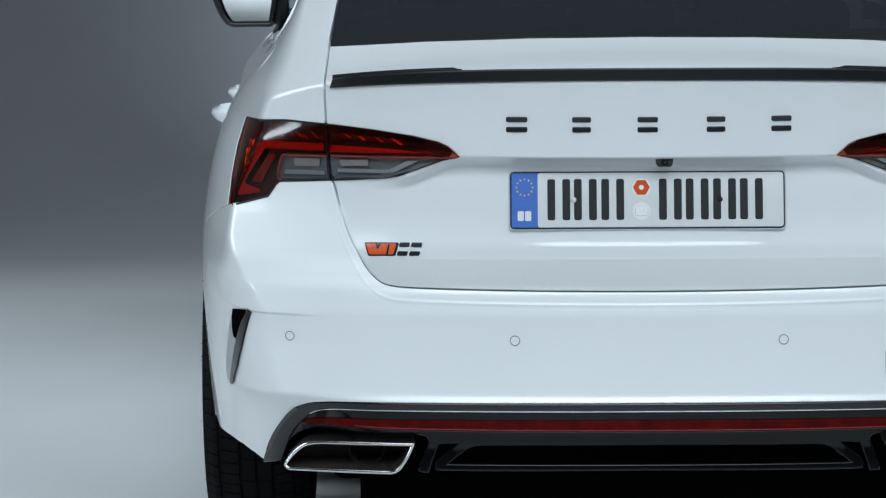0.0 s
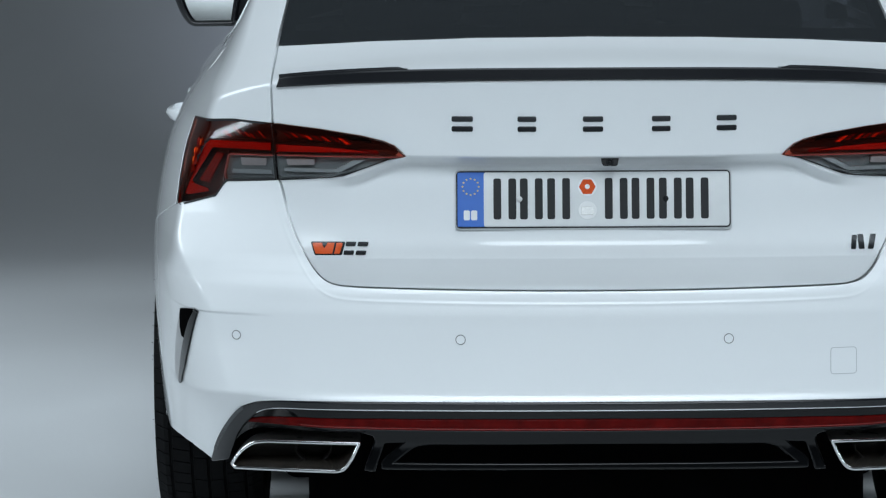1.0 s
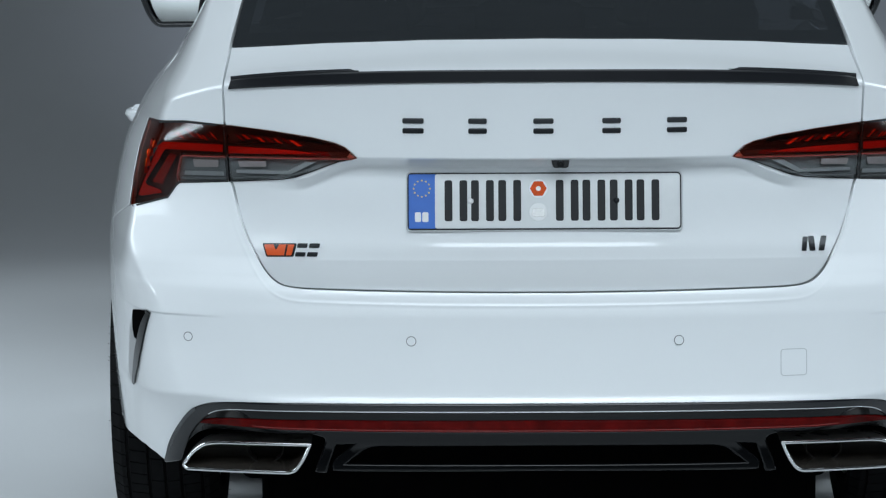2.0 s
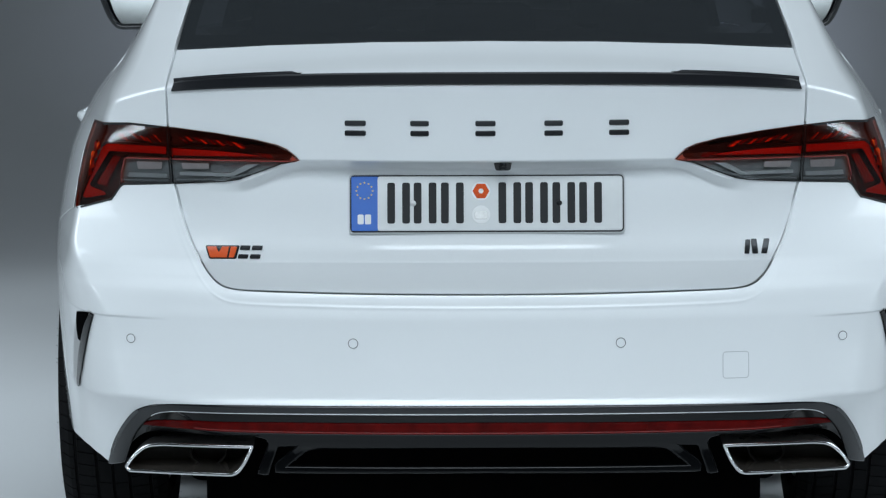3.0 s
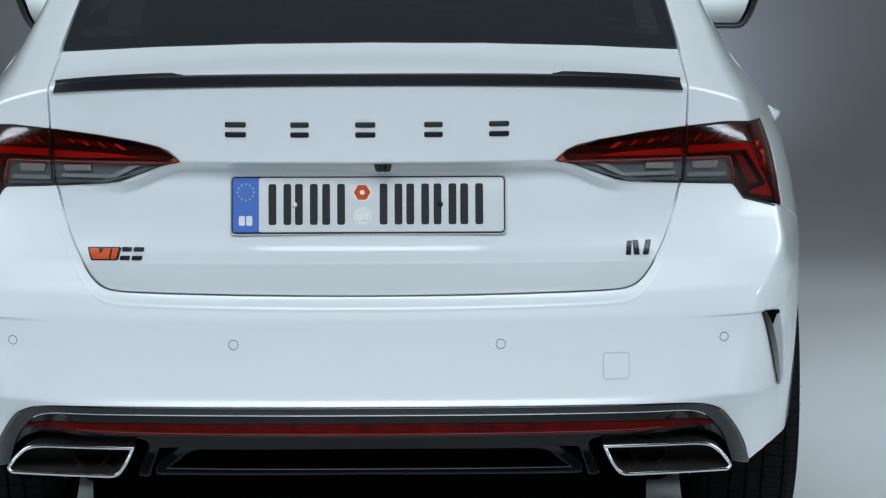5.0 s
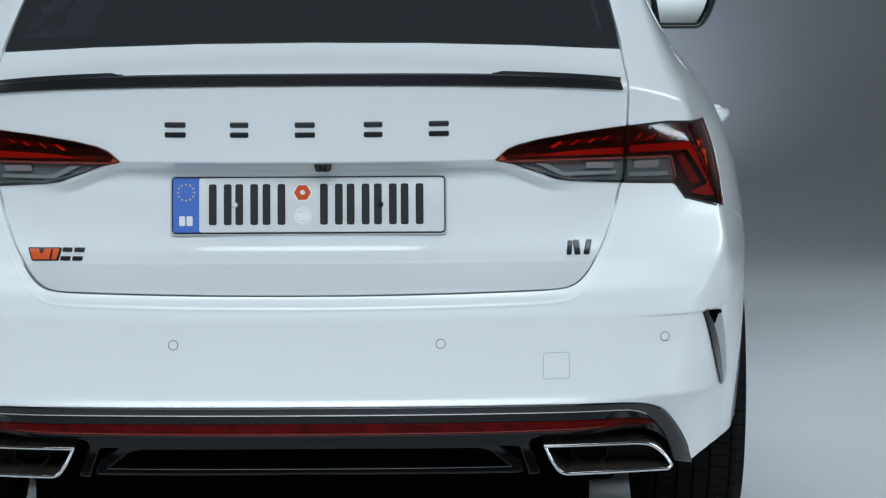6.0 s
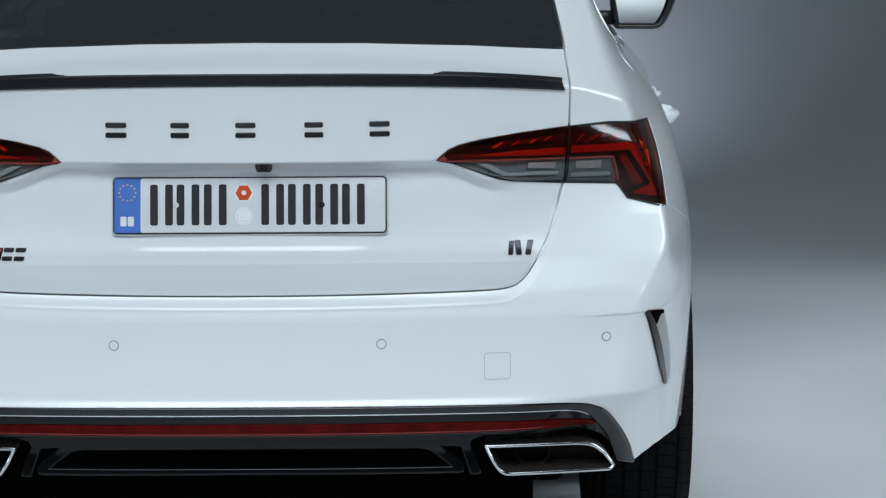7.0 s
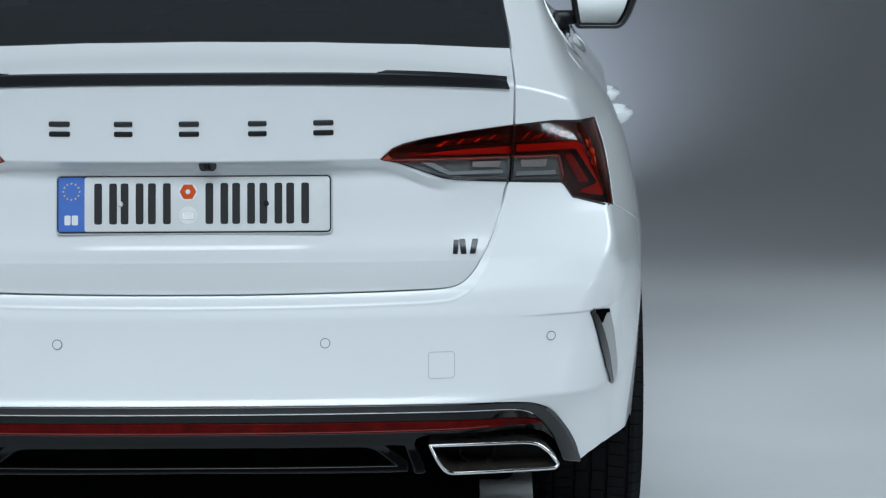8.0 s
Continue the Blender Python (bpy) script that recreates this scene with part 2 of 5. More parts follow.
def gap_distance(a, h):
    """How far points lie from the edge of the bumper round the tailgate."""
    p, q = GAP_P[:-1], GAP_P[1:] - GAP_P[:-1]
    dx, dz = a[:, None] - p[:, 0], h[:, None] - p[:, 1]
    t = np.clip((dx * q[:, 0] + dz * q[:, 1]) / (q ** 2).sum(1), 0, 1)
    return np.sqrt(((dx - t * q[:, 0]) ** 2 + (dz - t * q[:, 1]) ** 2).min(1))


def gate_edge(x):
    """The height of the edge over the plate recess, which runs on under the lamps."""
    return 0.886 - 0.043 * smooth(0.35, 0.475, np.abs(x))


def flank(x, z):
    """How far ahead the side of the body takes over at a width x."""
    return 1.0 - np.sqrt(np.maximum(half_width(z) - np.abs(x), 1e-6) / tail_taper(z))


def over(x, z):
    """How far ahead the deck, rear window and roof lie at a height z."""
    return fastback(z + 0.10 * x * x + 0.05 * x ** 4)


def tail(x, z):
    """The upright upper part of the tail, with the lamps in it."""
    return gate_top(z) + 0.27 * x * x + 0.21 * x ** 4


def pillar(x, z):
    """The rear pillar and deck lean ahead over the shoulder line."""
    ax = np.abs(x)
    line = 1.019 - 0.17 * np.maximum(ax - 0.613, 0) - 1.1 * np.maximum(ax - 0.613, 0) ** 2
    return tail(x, line) + 3.35 * (z - line)


def gate_y(x, z):
    """The tailgate's skin, seen from behind."""
    ax = np.abs(x)
    up = tail(x, z)
    low = gate_low(z) + 0.08 * x * x + 0.10 * x ** 4 + 0.0006 * smooth(0.712, 0.723, z) * (1 - smooth(0.78, 0.86, z)) * (1 - smooth(0.17, 0.255, ax))
    side = smooth(0.42, 0.66, ax) * smooth(0.70, 0.80, z)
    low = low * (1 - side) + up * side
    k = -smax(-smax((z - gate_edge(x) + 0.021) / 0.022, 0.0 * z, 0.16), 0.0 * z - 1, 0.06)
    y = low * (1 - k) + up * k
    y = smax(y, over(x, z), 0.04)
    return smax(y, flank(x, z), corner(z))


def gap_roll(ax, z):
    """The bumper's edge rolls in towards the tailgate gap, over a fine ridge."""
    ax, z = np.broadcast_arrays(ax, z)
    near = (z > 0.590) & (z < 0.85) & (ax < 0.645)
    out = np.zeros(ax.shape)
    if near.any():
        a, h = ax[near], z[near]
        d = np.abs(h - edge_low(a))
        late = a > 0.30
        if late.any():
            d[late] = gap_distance(a[late], h[late])
        d = np.where((h > edge_low(a)) & ((a < 0.45) | (a < edge_x(np.clip(h, 0.6422, 0.86)))), -np.minimum(d, 0.005), d)
        side = smooth(0.48, 0.58, a)
        wide = 0.023 - 0.009 * side
        roll = np.maximum(1 - d / wide, 0) ** 1.1 * 0.00012
        ridge = 0.00042 * np.exp(-((d - wide) / 0.0030) ** 2)
        out[near] = (roll - ridge) * (1 - smooth(0.74, 0.82, h))
    return out


def shell_y(x, z):
    """Bumper and rear wings, seen from behind."""
    x = np.asarray(x, float)
    z = np.asarray(z, float)
    ax = np.abs(x)
    plain = smooth(0.60, 0.775, ax) * smooth(0.50, 0.56, z) + smooth(0.54, 0.73, ax) * (1 - smooth(0.49, 0.52, z))
    low = bumper_line(z) * (1 - plain) + bumper_plain(z) * plain + 0.12 * x * x + 0.21 * x ** 4
    under = smax(0.4360 - 0.010 * smooth(0.66, 0.80, ax) - z, 0 * z, 0.005)
    low = low + 0.80 * under * smooth(0.50, 0.68, ax)
    low = low + 0.010 * smooth(0.60, 0.75, ax) * (1 - smooth(0.583, 0.589, z)) * smooth(0.43, 0.56, z)
    k = smooth(0.68, 0.86, z)
    y = low * (1 - k) + tail(x, z) * k
    y = y + gap_roll(ax, z)
    y = smax(y, pillar(x, z), 0.012 + 0.05 * np.clip(ax - 0.635, 0, 0.2))
    return smax(y, flank(x, z), corner(z)) + 0.80 * under * np.exp(-under / 0.045) * smooth(0.67, 0.75, ax) * (1 - smooth(0.81, 0.85, ax))


def flank_x(y, z):
    """The half width of the body at y, z."""
    return half_width(z) - tail_taper(z) * np.maximum(1.0 - y, 0) ** 2 - 0.11 * np.maximum(y - 3.4, 0) ** 2 + (0.036 * np.exp(-((z - 0.92) / 0.05) ** 2) + 0.016 * np.exp(-((z - 0.985) / 0.03) ** 2)) * smooth(1.2, 2.2, y)


def wrap_x(u, z):
    """The width at which width plus way ahead, counted from the middle of the tail, comes to u, round the corner of the shell."""
    u, z = np.broadcast_arrays(np.asarray(u, float), np.asarray(z, float))
    middle = shell_y(np.zeros(u.shape), z)
    lo, hi = np.full(u.shape, -0.001), half_width(z) - 1e-5
    for _ in range(28):
        mid = (lo + hi) / 2
        less = mid + shell_y(mid, z) - middle < np.abs(u)
        lo, hi = np.where(less, mid, lo), np.where(less, hi, mid)
    return np.sign(u) * (lo + hi) / 2


# ---- building helpers ----


def mesh_object(name, verts, faces, mat, parent=None, label="", normals=None, smoothed=True):
    me = bpy.data.meshes.new(name)
    me.from_pydata([tuple(map(float, v)) for v in verts], [], [tuple(map(int, f)) for f in faces])
    me.materials.append(mat)
    if smoothed:
        me.polygons.foreach_set("use_smooth", [True] * len(me.polygons))
    if normals is not None:
        me.normals_split_custom_set_from_vertices([tuple(map(float, n)) for n in normals])
    me.update()
    ob = new(name, me)
    ob.parent = parent
    if label:
        tagged(ob, label)
    return ob


def part(name, bm, mat, parent, label="", smoothed=False, sharp=40):
    """Links a bmesh as one mesh under a thing or a part."""
    me = bpy.data.meshes.new(name)
    bm.normal_update()
    bm.to_mesh(me)
    bm.free()
    me.materials.append(mat)
    if smoothed:
        me.polygons.foreach_set("use_smooth", [True] * len(me.polygons))
        me.set_sharp_from_angle(angle=radians(sharp))
    ob = new(name, me)
    ob.parent = parent
    if label:
        tagged(ob, label)
    return ob


def box(bm, x0, x1, y0, y1, z0, z1, bevel=0.0, segments=2):
    m = Matrix.LocRotScale(((x0 + x1) / 2, (y0 + y1) / 2, (z0 + z1) / 2), None, (abs(x1 - x0), abs(y1 - y0), abs(z1 - z0)))
    made = bmesh.ops.create_cube(bm, size=1.0, matrix=m)
    if bevel:
        edges = list({e for v in made["verts"] for e in v.link_edges})
        bmesh.ops.bevel(bm, geom=edges, offset=bevel, segments=segments, affect="EDGES", profile=0.5)
    return bm


def spread(points, step, closed=True):
    """Points along a polyline, no farther apart than step; corners are kept."""
    out = []
    n = len(points)
    for i in range(n if closed else n - 1):
        a, b = np.array(points[i], float), np.array(points[(i + 1) % n], float)
        k = max(1, int(math.ceil(np.linalg.norm(b - a) / step)))
        out += [a + (b - a) * j / k for j in range(k)]
    if not closed:
        out.append(np.array(points[-1], float))
    return np.array(out)


def rounded(points, radius, steps=5):
    """A closed outline with its corners rounded; radius may be one number or one for each corner."""
    n = len(points)
    radii = radius if isinstance(radius, (list, tuple)) else [radius] * n
    out = []
    for i in range(n):
        p, a, b = (np.array(points[j % n], float) for j in (i, i - 1, i + 1))
        da, db = a - p, b - p
        la, lb = np.linalg.norm(da), np.linalg.norm(db)
        r = min(radii[i], la * 0.45, lb * 0.45)
        if r < 1e-5:
            out.append(tuple(p))
            continue
        s, e = p + da / la * r, p + db / lb * r
        for k in range(steps + 1):
            q = k / steps
            out.append(tuple((1 - q) ** 2 * s + 2 * q * (1 - q) * p + q * q * e))
    return out


def swing(points, steps=6):
    """A soft open line through points."""
    p = [np.array(q, float) for q in points]
    p = [2 * p[0] - p[1]] + p + [2 * p[-1] - p[-2]]
    out = []
    for i in range(1, len(p) - 2):
        for k in range(steps):
            q = k / steps
            out.append(tuple(0.5 * (2 * p[i] + (p[i + 1] - p[i - 1]) * q + (2 * p[i - 1] - 5 * p[i] + 4 * p[i + 1] - p[i + 2]) * q * q
                                    + (3 * p[i] - p[i - 1] - 3 * p[i + 1] + p[i + 2]) * q ** 3)))
    out.append(tuple(p[-2]))
    return out


def shrink(points, d):
    """A closed outline moved inwards by d."""
    p = np.array(points, float)
    area = 0.5 * np.sum(p[:, 0] * np.roll(p[:, 1], -1) - np.roll(p[:, 0], -1) * p[:, 1])
    t = np.roll(p, -1, 0) - np.roll(p, 1, 0)
    t /= np.maximum(np.linalg.norm(t, axis=1, keepdims=True), 1e-9)
    n = np.stack([-t[:, 1], t[:, 0]], 1) * (1 if area > 0 else -1)
    return [tuple(q) for q in p + n * d]


def inside(pts, loop):
    """Which points lie in a closed outline."""
    x, y = pts[:, 0], pts[:, 1]
    hit = np.zeros(len(pts), bool)
    a = np.array(loop, float)
    b = np.roll(a, -1, 0)
    for (x0, y0), (x1, y1) in zip(a, b):
        if y0 == y1:
            continue
        cross = ((y0 > y) != (y1 > y)) & (x < (x1 - x0) * (y - y0) / (y1 - y0) + x0)
        hit ^= cross
    return hit


from mathutils.geometry import delaunay_2d_cdt


def skin(name, outline, place, mat, parent, holes=(), step=(0.016, 0.006), edge=0.008, off=0.0, lip=0.012, side=1, label="", round_edge=0.0012, extra=(), clear=None):
    """A panel: the outline in the plane of two parameters is filled with a fine net, laid on the surface that place() gives,
    moved out by off, and its rim is turned in by lip. side -1 mirrors it."""
    loops = [spread(l, edge) for l in (outline, *holes)]
    eps = 1e-4

    def lay(q):
        p = place(q[:, 0], q[:, 1])
        n = np.cross(place(q[:, 0] + eps, q[:, 1]) - place(q[:, 0] - eps, q[:, 1]), place(q[:, 0], q[:, 1] + eps) - place(q[:, 0], q[:, 1] - eps))
        n /= np.maximum(np.linalg.norm(n, axis=1, keepdims=True), 1e-12)
        return p, n
    lo, hi = loops[0].min(0), loops[0].max(0)
    gu, gv = np.meshgrid(np.arange(lo[0] + step[0] / 2, hi[0], step[0]), np.arange(lo[1] + step[1] / 2, hi[1], step[1]))
    grid = np.stack([gu.ravel(), gv.ravel()], 1)
    keep = inside(grid, loops[0])
    for l in loops[1:]:
        keep &= ~inside(grid, l)
    if clear is not None:
        keep &= ~clear(grid)
    grid = grid[keep]
    if len(extra):
        grid = np.concatenate([grid, np.array(extra, float)])
    rim = np.concatenate(loops)
    if len(grid):
        d = np.full(len(grid), 9.0)
        for s in range(0, len(rim), 64):
            d = np.minimum(d, np.sqrt(((grid[:, None] - rim[None, s:s + 64]) ** 2).sum(2)).min(1))
        grid = grid[d > min(step) * 0.5]
    pts = np.concatenate([rim, grid])
    edges, at = [], 0
    for l in loops:
        edges += [(at + i, at + (i + 1) % len(l)) for i in range(len(l))]
        at += len(l)
    got = delaunay_2d_cdt([Vector(p) for p in pts], edges, [], 0, 1e-7)
    flat = np.array([tuple(v) for v in got[0]])
    tris = np.array([f for f in got[2] if len(f) == 3])
    mid = flat[tris].mean(1)
    keep = inside(mid, loops[0])
    for l in loops[1:]:
        keep &= ~inside(mid, l)
    tris = tris[keep]
    p, n = lay(flat)
    p = p + n * off
    normal = np.cross(p[tris[:, 1]] - p[tris[:, 0]], p[tris[:, 2]] - p[tris[:, 0]])
    wrong = (normal * n[tris[:, 0]]).sum(1) < 0
    tris[wrong] = tris[wrong][:, ::-1]
    verts, norms, faces = [p], [n], [tuple(t) for t in tris]
    count = len(p)
    if lip:
        for l in loops:
            q, m = lay(l)
            q = q + m * off
            along = np.roll(q, -1, 0) - np.roll(q, 1, 0)
            along /= np.maximum(np.linalg.norm(along, axis=1, keepdims=True), 1e-12)
            out = np.cross(along, m)
            area = 0.5 * np.sum(l[:, 0] * np.roll(l[:, 1], -1) - np.roll(l[:, 0], -1) * l[:, 1])
            turn = 1 if (area > 0) == (l is loops[0]) else -1
            out *= turn
            k = len(l)
            r = round_edge
            rings = [(q, m), (q + out * r * 0.6 - m * r * 0.25, m * 0.7 + out * 0.7), (q + out * r - m * r, out), (q + out * r - m * lip, out)]
            for c, (rp, rn) in enumerate(rings):
                verts.append(rp)
                norms.append(rn / np.maximum(np.linalg.norm(rn, axis=1, keepdims=True), 1e-12))
                if c:
                    for i in range(k):
                        a, b = count + (c - 1) * k + i, count + (c - 1) * k + (i + 1) % k
                        quad = (a, a + k, b + k, b)
                        faces.append(quad if turn > 0 else quad[::-1])
            count += 4 * k
    verts, norms = np.concatenate(verts), np.concatenate(norms)
    if side < 0:
        verts = verts * np.array([-1, 1, 1])
        norms = norms * np.array([-1, 1, 1])
        faces = [f[::-1] for f in faces]
    return mesh_object(name, verts, faces, mat, parent, label, norms)


def on_gate(x, z):
    return np.stack([x, gate_y(x, z), z], -1)


def on_shell(x, z):
    return np.stack([x, shell_y(x, z), z], -1)


def on_wrap(u, z):
    x = wrap_x(u, z)
    return np.stack([x, shell_y(x, z), z], -1)


def on_flank(y, z):
    return np.stack([flank_x(y, z), y, z], -1)


def back_in(place, depth):
    """The same surface, pushed ahead by depth."""
    return lambda a, b: place(a, b) + np.array([0, depth, 0])


def to_wrap(points):
    """Rear-view points (x, z) as parameters round the corner."""
    return [(float(x + shell_y(x, z) - shell_y(0, z)), z) for x, z in points]


def ribbon(name, line, width, place, mat, parent, off=0.0006, closed=True, side=1, label=""):
    """A thin flat line laid on a surface."""
    a = np.array(line, float)
    t = np.roll(a, -1, 0) - np.roll(a, 1, 0)
    if not closed:
        t[0], t[-1] = a[1] - a[0], a[-1] - a[-2]
    t /= np.linalg.norm(t, axis=1, keepdims=True)
    n = np.stack([-t[:, 1], t[:, 0]], 1)
    rows = []
    for w, o in ((-width / 2, 0.0), (-width / 2, off), (width / 2, off), (width / 2, 0.0)):
        q = a + n * w
        rows.append(place(q[:, 0], q[:, 1]) - np.array([0, o, 0]))
    v = np.concatenate(rows) * np.array([side, 1, 1])
    k = len(a)
    faces = []
    for r in range(3):
        for i in range(k if closed else k - 1):
            j = (i + 1) % k
            f = (r * k + i, (r + 1) * k + i, (r + 1) * k + j, r * k + j)
            faces.append(f if side < 0 else f[::-1])
    return mesh_object(name, v, faces, mat, parent, label, smoothed=False)


def tube(name, path, radius, mat, parent, closed=True, ring=10, flat=1.0, label=""):
    """A round bar along a line in space."""
    p = [Vector(q) for q in path]
    n = len(p)
    verts, faces = [], []
    for i in range(n):
        a, b = p[(i - 1) % n] if closed or i else p[0], p[(i + 1) % n] if closed or i < n - 1 else p[-1]
        t = (b - a).normalized()
        s = t.cross(Vector((0, 1, 0)))
        s = s.normalized() if s.length > 1e-4 else Vector((1, 0, 0))
        u = t.cross(s)
        for k in range(ring):
            g = 2 * math.pi * k / ring
            verts.append(p[i] + s * (math.cos(g) * radius) + u * (math.sin(g) * radius * flat))
    for i in range(n if closed else n - 1):
        j = (i + 1) % n
        for k in range(ring):
            l = (k + 1) % ring
            faces.append((i * ring + k, i * ring + l, j * ring + l, j * ring + k))
    if not closed:
        faces += [tuple(range(ring))[::-1], tuple((n - 1) * ring + k for k in range(ring))]
    return mesh_object(name, verts, faces, mat, parent, label)


def extrude(name, outline, y0, y1, mat, parent, side=1, label="", bevel=0.0):
    """An outline seen from behind, as a solid from y0 to y1; y0 and y1 may be functions of x and z."""
    f0 = y0 if callable(y0) else (lambda x, z: y0)
    f1 = y1 if callable(y1) else (lambda x, z: y1)
    bm = bmesh.new()
    near = [bm.verts.new((side * x, float(f0(x, z)), z)) for x, z in outline]
    far = [bm.verts.new((side * x, float(f1(x, z)), z)) for x, z in outline]
    n = len(outline)
    bm.faces.new(near)
    bm.faces.new(far[::-1])
    for i in range(n):
        bm.faces.new((near[i], far[i], far[(i + 1) % n], near[(i + 1) % n]))
    bmesh.ops.recalc_face_normals(bm, faces=bm.faces[:])
    if bevel:
        bmesh.ops.bevel(bm, geom=[e for e in bm.edges if all(v in near for v in e.verts)], offset=bevel, segments=2, affect="EDGES", profile=0.5)
    return part(name, bm, mat, parent, label, smoothed=True)


# ---- the studio ----
def sheet(name, rows, cols, f, mat, flip=False):
    verts = [f(i / rows, j / cols) for i in range(rows + 1) for j in range(cols + 1)]
    faces = [(i * (cols + 1) + j, i * (cols + 1) + j + 1, (i + 1) * (cols + 1) + j + 1, (i + 1) * (cols + 1) + j) for i in range(rows) for j in range(cols)]
    return mesh_object(name, verts, [q[::-1] for q in faces] if flip else faces, mat)


COVE_Y, COVE_R, WALL_TOP = 5.9, 3.0, 6.0


def cove(a, b):
    """The white floor runs up into the back wall in one sweep."""
    x = -9 + 18 * b
    flat, arc, wall = COVE_Y + 14.0, COVE_R * math.pi / 2, WALL_TOP - COVE_R
    s = a * (flat + arc + wall)
    if s < flat:
        return (x, -14.0 + s, 0)
    if s < flat + arc:
        g = (s - flat) / COVE_R
        return (x, COVE_Y + COVE_R * math.sin(g), COVE_R - COVE_R * math.cos(g))
    return (x, COVE_Y + COVE_R, COVE_R + s - flat - arc)


floor = tagged(sheet("floor", 120, 8, cove, STUDIO_FLOOR, flip=True), "pale grey seamless studio floor sweeping up into the back wall", "studio floor", kind="structure")
bm = bmesh.new()
box(bm, -9.2, -9.0, -14, 9, 0, 6)
tagged(part("wall_west", bm, STUDIO_DARK, None), "dark painted studio wall", "wall", kind="structure")
bm = bmesh.new()
box(bm, 9.0, 9.2, -14, 9, 0, 6)
tagged(part("wall_east", bm, STUDIO_DARK, None), "dark painted studio wall", "wall", kind="structure")
bm = bmesh.new()
box(bm, -9.2, 9.2, -14.2, -14.0, 0, 6)
tagged(part("wall_south", bm, STUDIO_DARK, None), "dark painted studio wall behind the camera", "wall", kind="structure")
bm = bmesh.new()
box(bm, -9.2, 9.2, -14.2, 9.2, 6.0, 6.2)
tagged(part("ceiling", bm, STUDIO_DARK, None), "dark studio ceiling", "ceiling", kind="structure")

# ---- the car ----
car = tagged(new("car"), "glossy white fastback car seen from behind, parked on studio floor", "car")


# tailgate skin, from its lower edge up to the rear window
GAPW = 0.0030
INNER = [(0.6085, 0.9425), (0.520, 0.9340), (0.443, 0.9235), (0.399, 0.9140), (0.380, 0.9060), (0.3585, 0.8875), (0.390, 0.8815), (0.421, 0.8695), (0.474, 0.8490), (0.499, 0.8445), (0.6010, 0.8360)]
gate_side = lambda z0, z1, n: [(float(gap_x(z)) - GAPW, float(z)) for z in np.linspace(z0, z1, n)]
lamp_notch = [(x, z - 0.0015) for x, z in reversed(INNER[6:])] + [(0.3560, 0.8875)] + [(x, z + 0.0018) for x, z in reversed(INNER[:5])]
gate_half = [(float(x), 0.6296 + 0.0335 * float(x) ** 2) for x in np.linspace(0, 0.45, 10)] + [(float(gate_x(z)) - 0.0018 - 0.0020 * float(smooth(0.66, 0.72, z)), float(z) + 0.0025 * float(1 - smooth(0.65, 0.72, z))) for z in 0.6348 + 0.1987 * np.linspace(0, 1, 48) ** 1.5]
gate_half += lamp_notch + gate_side(0.9455, 1.0780, 24)
window_line = [(0.42, 1.0896), (0.22, 1.0965), (0.0, 1.0988)]
gate_outline = gate_half + window_line + [(-x, z) for x, z in reversed(gate_half[1:] + window_line[:-1])]
tailgate = skin("tailgate", gate_outline, on_gate, PAINT, car, step=(0.007, 0.0035), edge=0.005, lip=0.02)

# bumper cover, from the lamps down to the black valance
REACH = 0.62


def reach(z, y=REACH):
    """The parameter round the corner at which the side takes over."""
    return float(flank_x(y, z) + y - shell_y(0, z))


low_edge = swing([(0.742, 0.2800), (0.7255, 0.3285), (0.704, 0.3685), (0.680, 0.400), (0.656, 0.4145), (0.626, 0.4218), (0.551, 0.4258), (0.335, 0.4290), (0.0, 0.4302)], 6)
gap_line = [(float(x), float(edge_low(x))) for x in np.linspace(0, 0.45, 10)] + [(float(edge_x(z)) + GAPW - 0.0014 * float(1 - smooth(0.70, 0.78, z)), float(z)) for z in 0.6424 + 0.1906 * np.linspace(0, 1, 52) ** 1.5]
lamp_foot = [(0.704, 0.8255), (0.7105, 0.8195), (0.7265, 0.7965), (0.8105, 0.7725)]
joint = [(reach(0.7000), 0.7000)]
bumper_outline = to_wrap(gap_line + lamp_foot) + joint
bumper_outline += [(reach(z), float(z)) for z in np.linspace(0.68, 0.30, 24)] + to_wrap([(0.850, 0.283), (0.815, 0.2935), (0.786, 0.2965), (0.760, 0.2895)]) + to_wrap(low_edge)
bumper_outline += [(-u, z) for u, z in reversed(bumper_outline[1:-1])]
# close rows of the net along the ridge that runs round the tailgate
along = np.gradient(GAP_P, axis=0)
along /= np.linalg.norm(along, axis=1, keepdims=True)
ridge_rows = []
for d in (0.006, 0.0085, 0.0105, 0.0120, 0.0135, 0.0150, 0.0165, 0.0180, 0.0195, 0.0210, 0.0225, 0.0240, 0.0255, 0.0275, 0.030):
    ridge_rows += [(float(x + d * t[1]), float(z - d * t[0])) for (x, z), t in zip(GAP_P[::2], along[::2]) if x > 0.305 and z < 0.828]
ridge_rows += [(float(x), float(edge_low(x)) - d) for x in np.linspace(0.0, 0.30, 61) for d in (0.0150, 0.0165, 0.0180, 0.0195, 0.0210, 0.0225, 0.0240, 0.0255, 0.0275, 0.030)]
ridge_uv = to_wrap(ridge_rows)
ridge_hull = np.array(ridge_rows)


def by_ridge(q):
    x = np.abs(wrap_x(q[:, 0], q[:, 1]))
    near = (x < 0.66) & (q[:, 1] > 0.59) & (q[:, 1] < 0.83)
    out = np.zeros(len(q), bool)
    if near.any():
        p = np.stack([x[near], q[near][:, 1]], 1)
        out[near] = np.sqrt(((p[:, None] - ridge_hull[None]) ** 2).sum(2)).min(1) < 0.0045
    return out


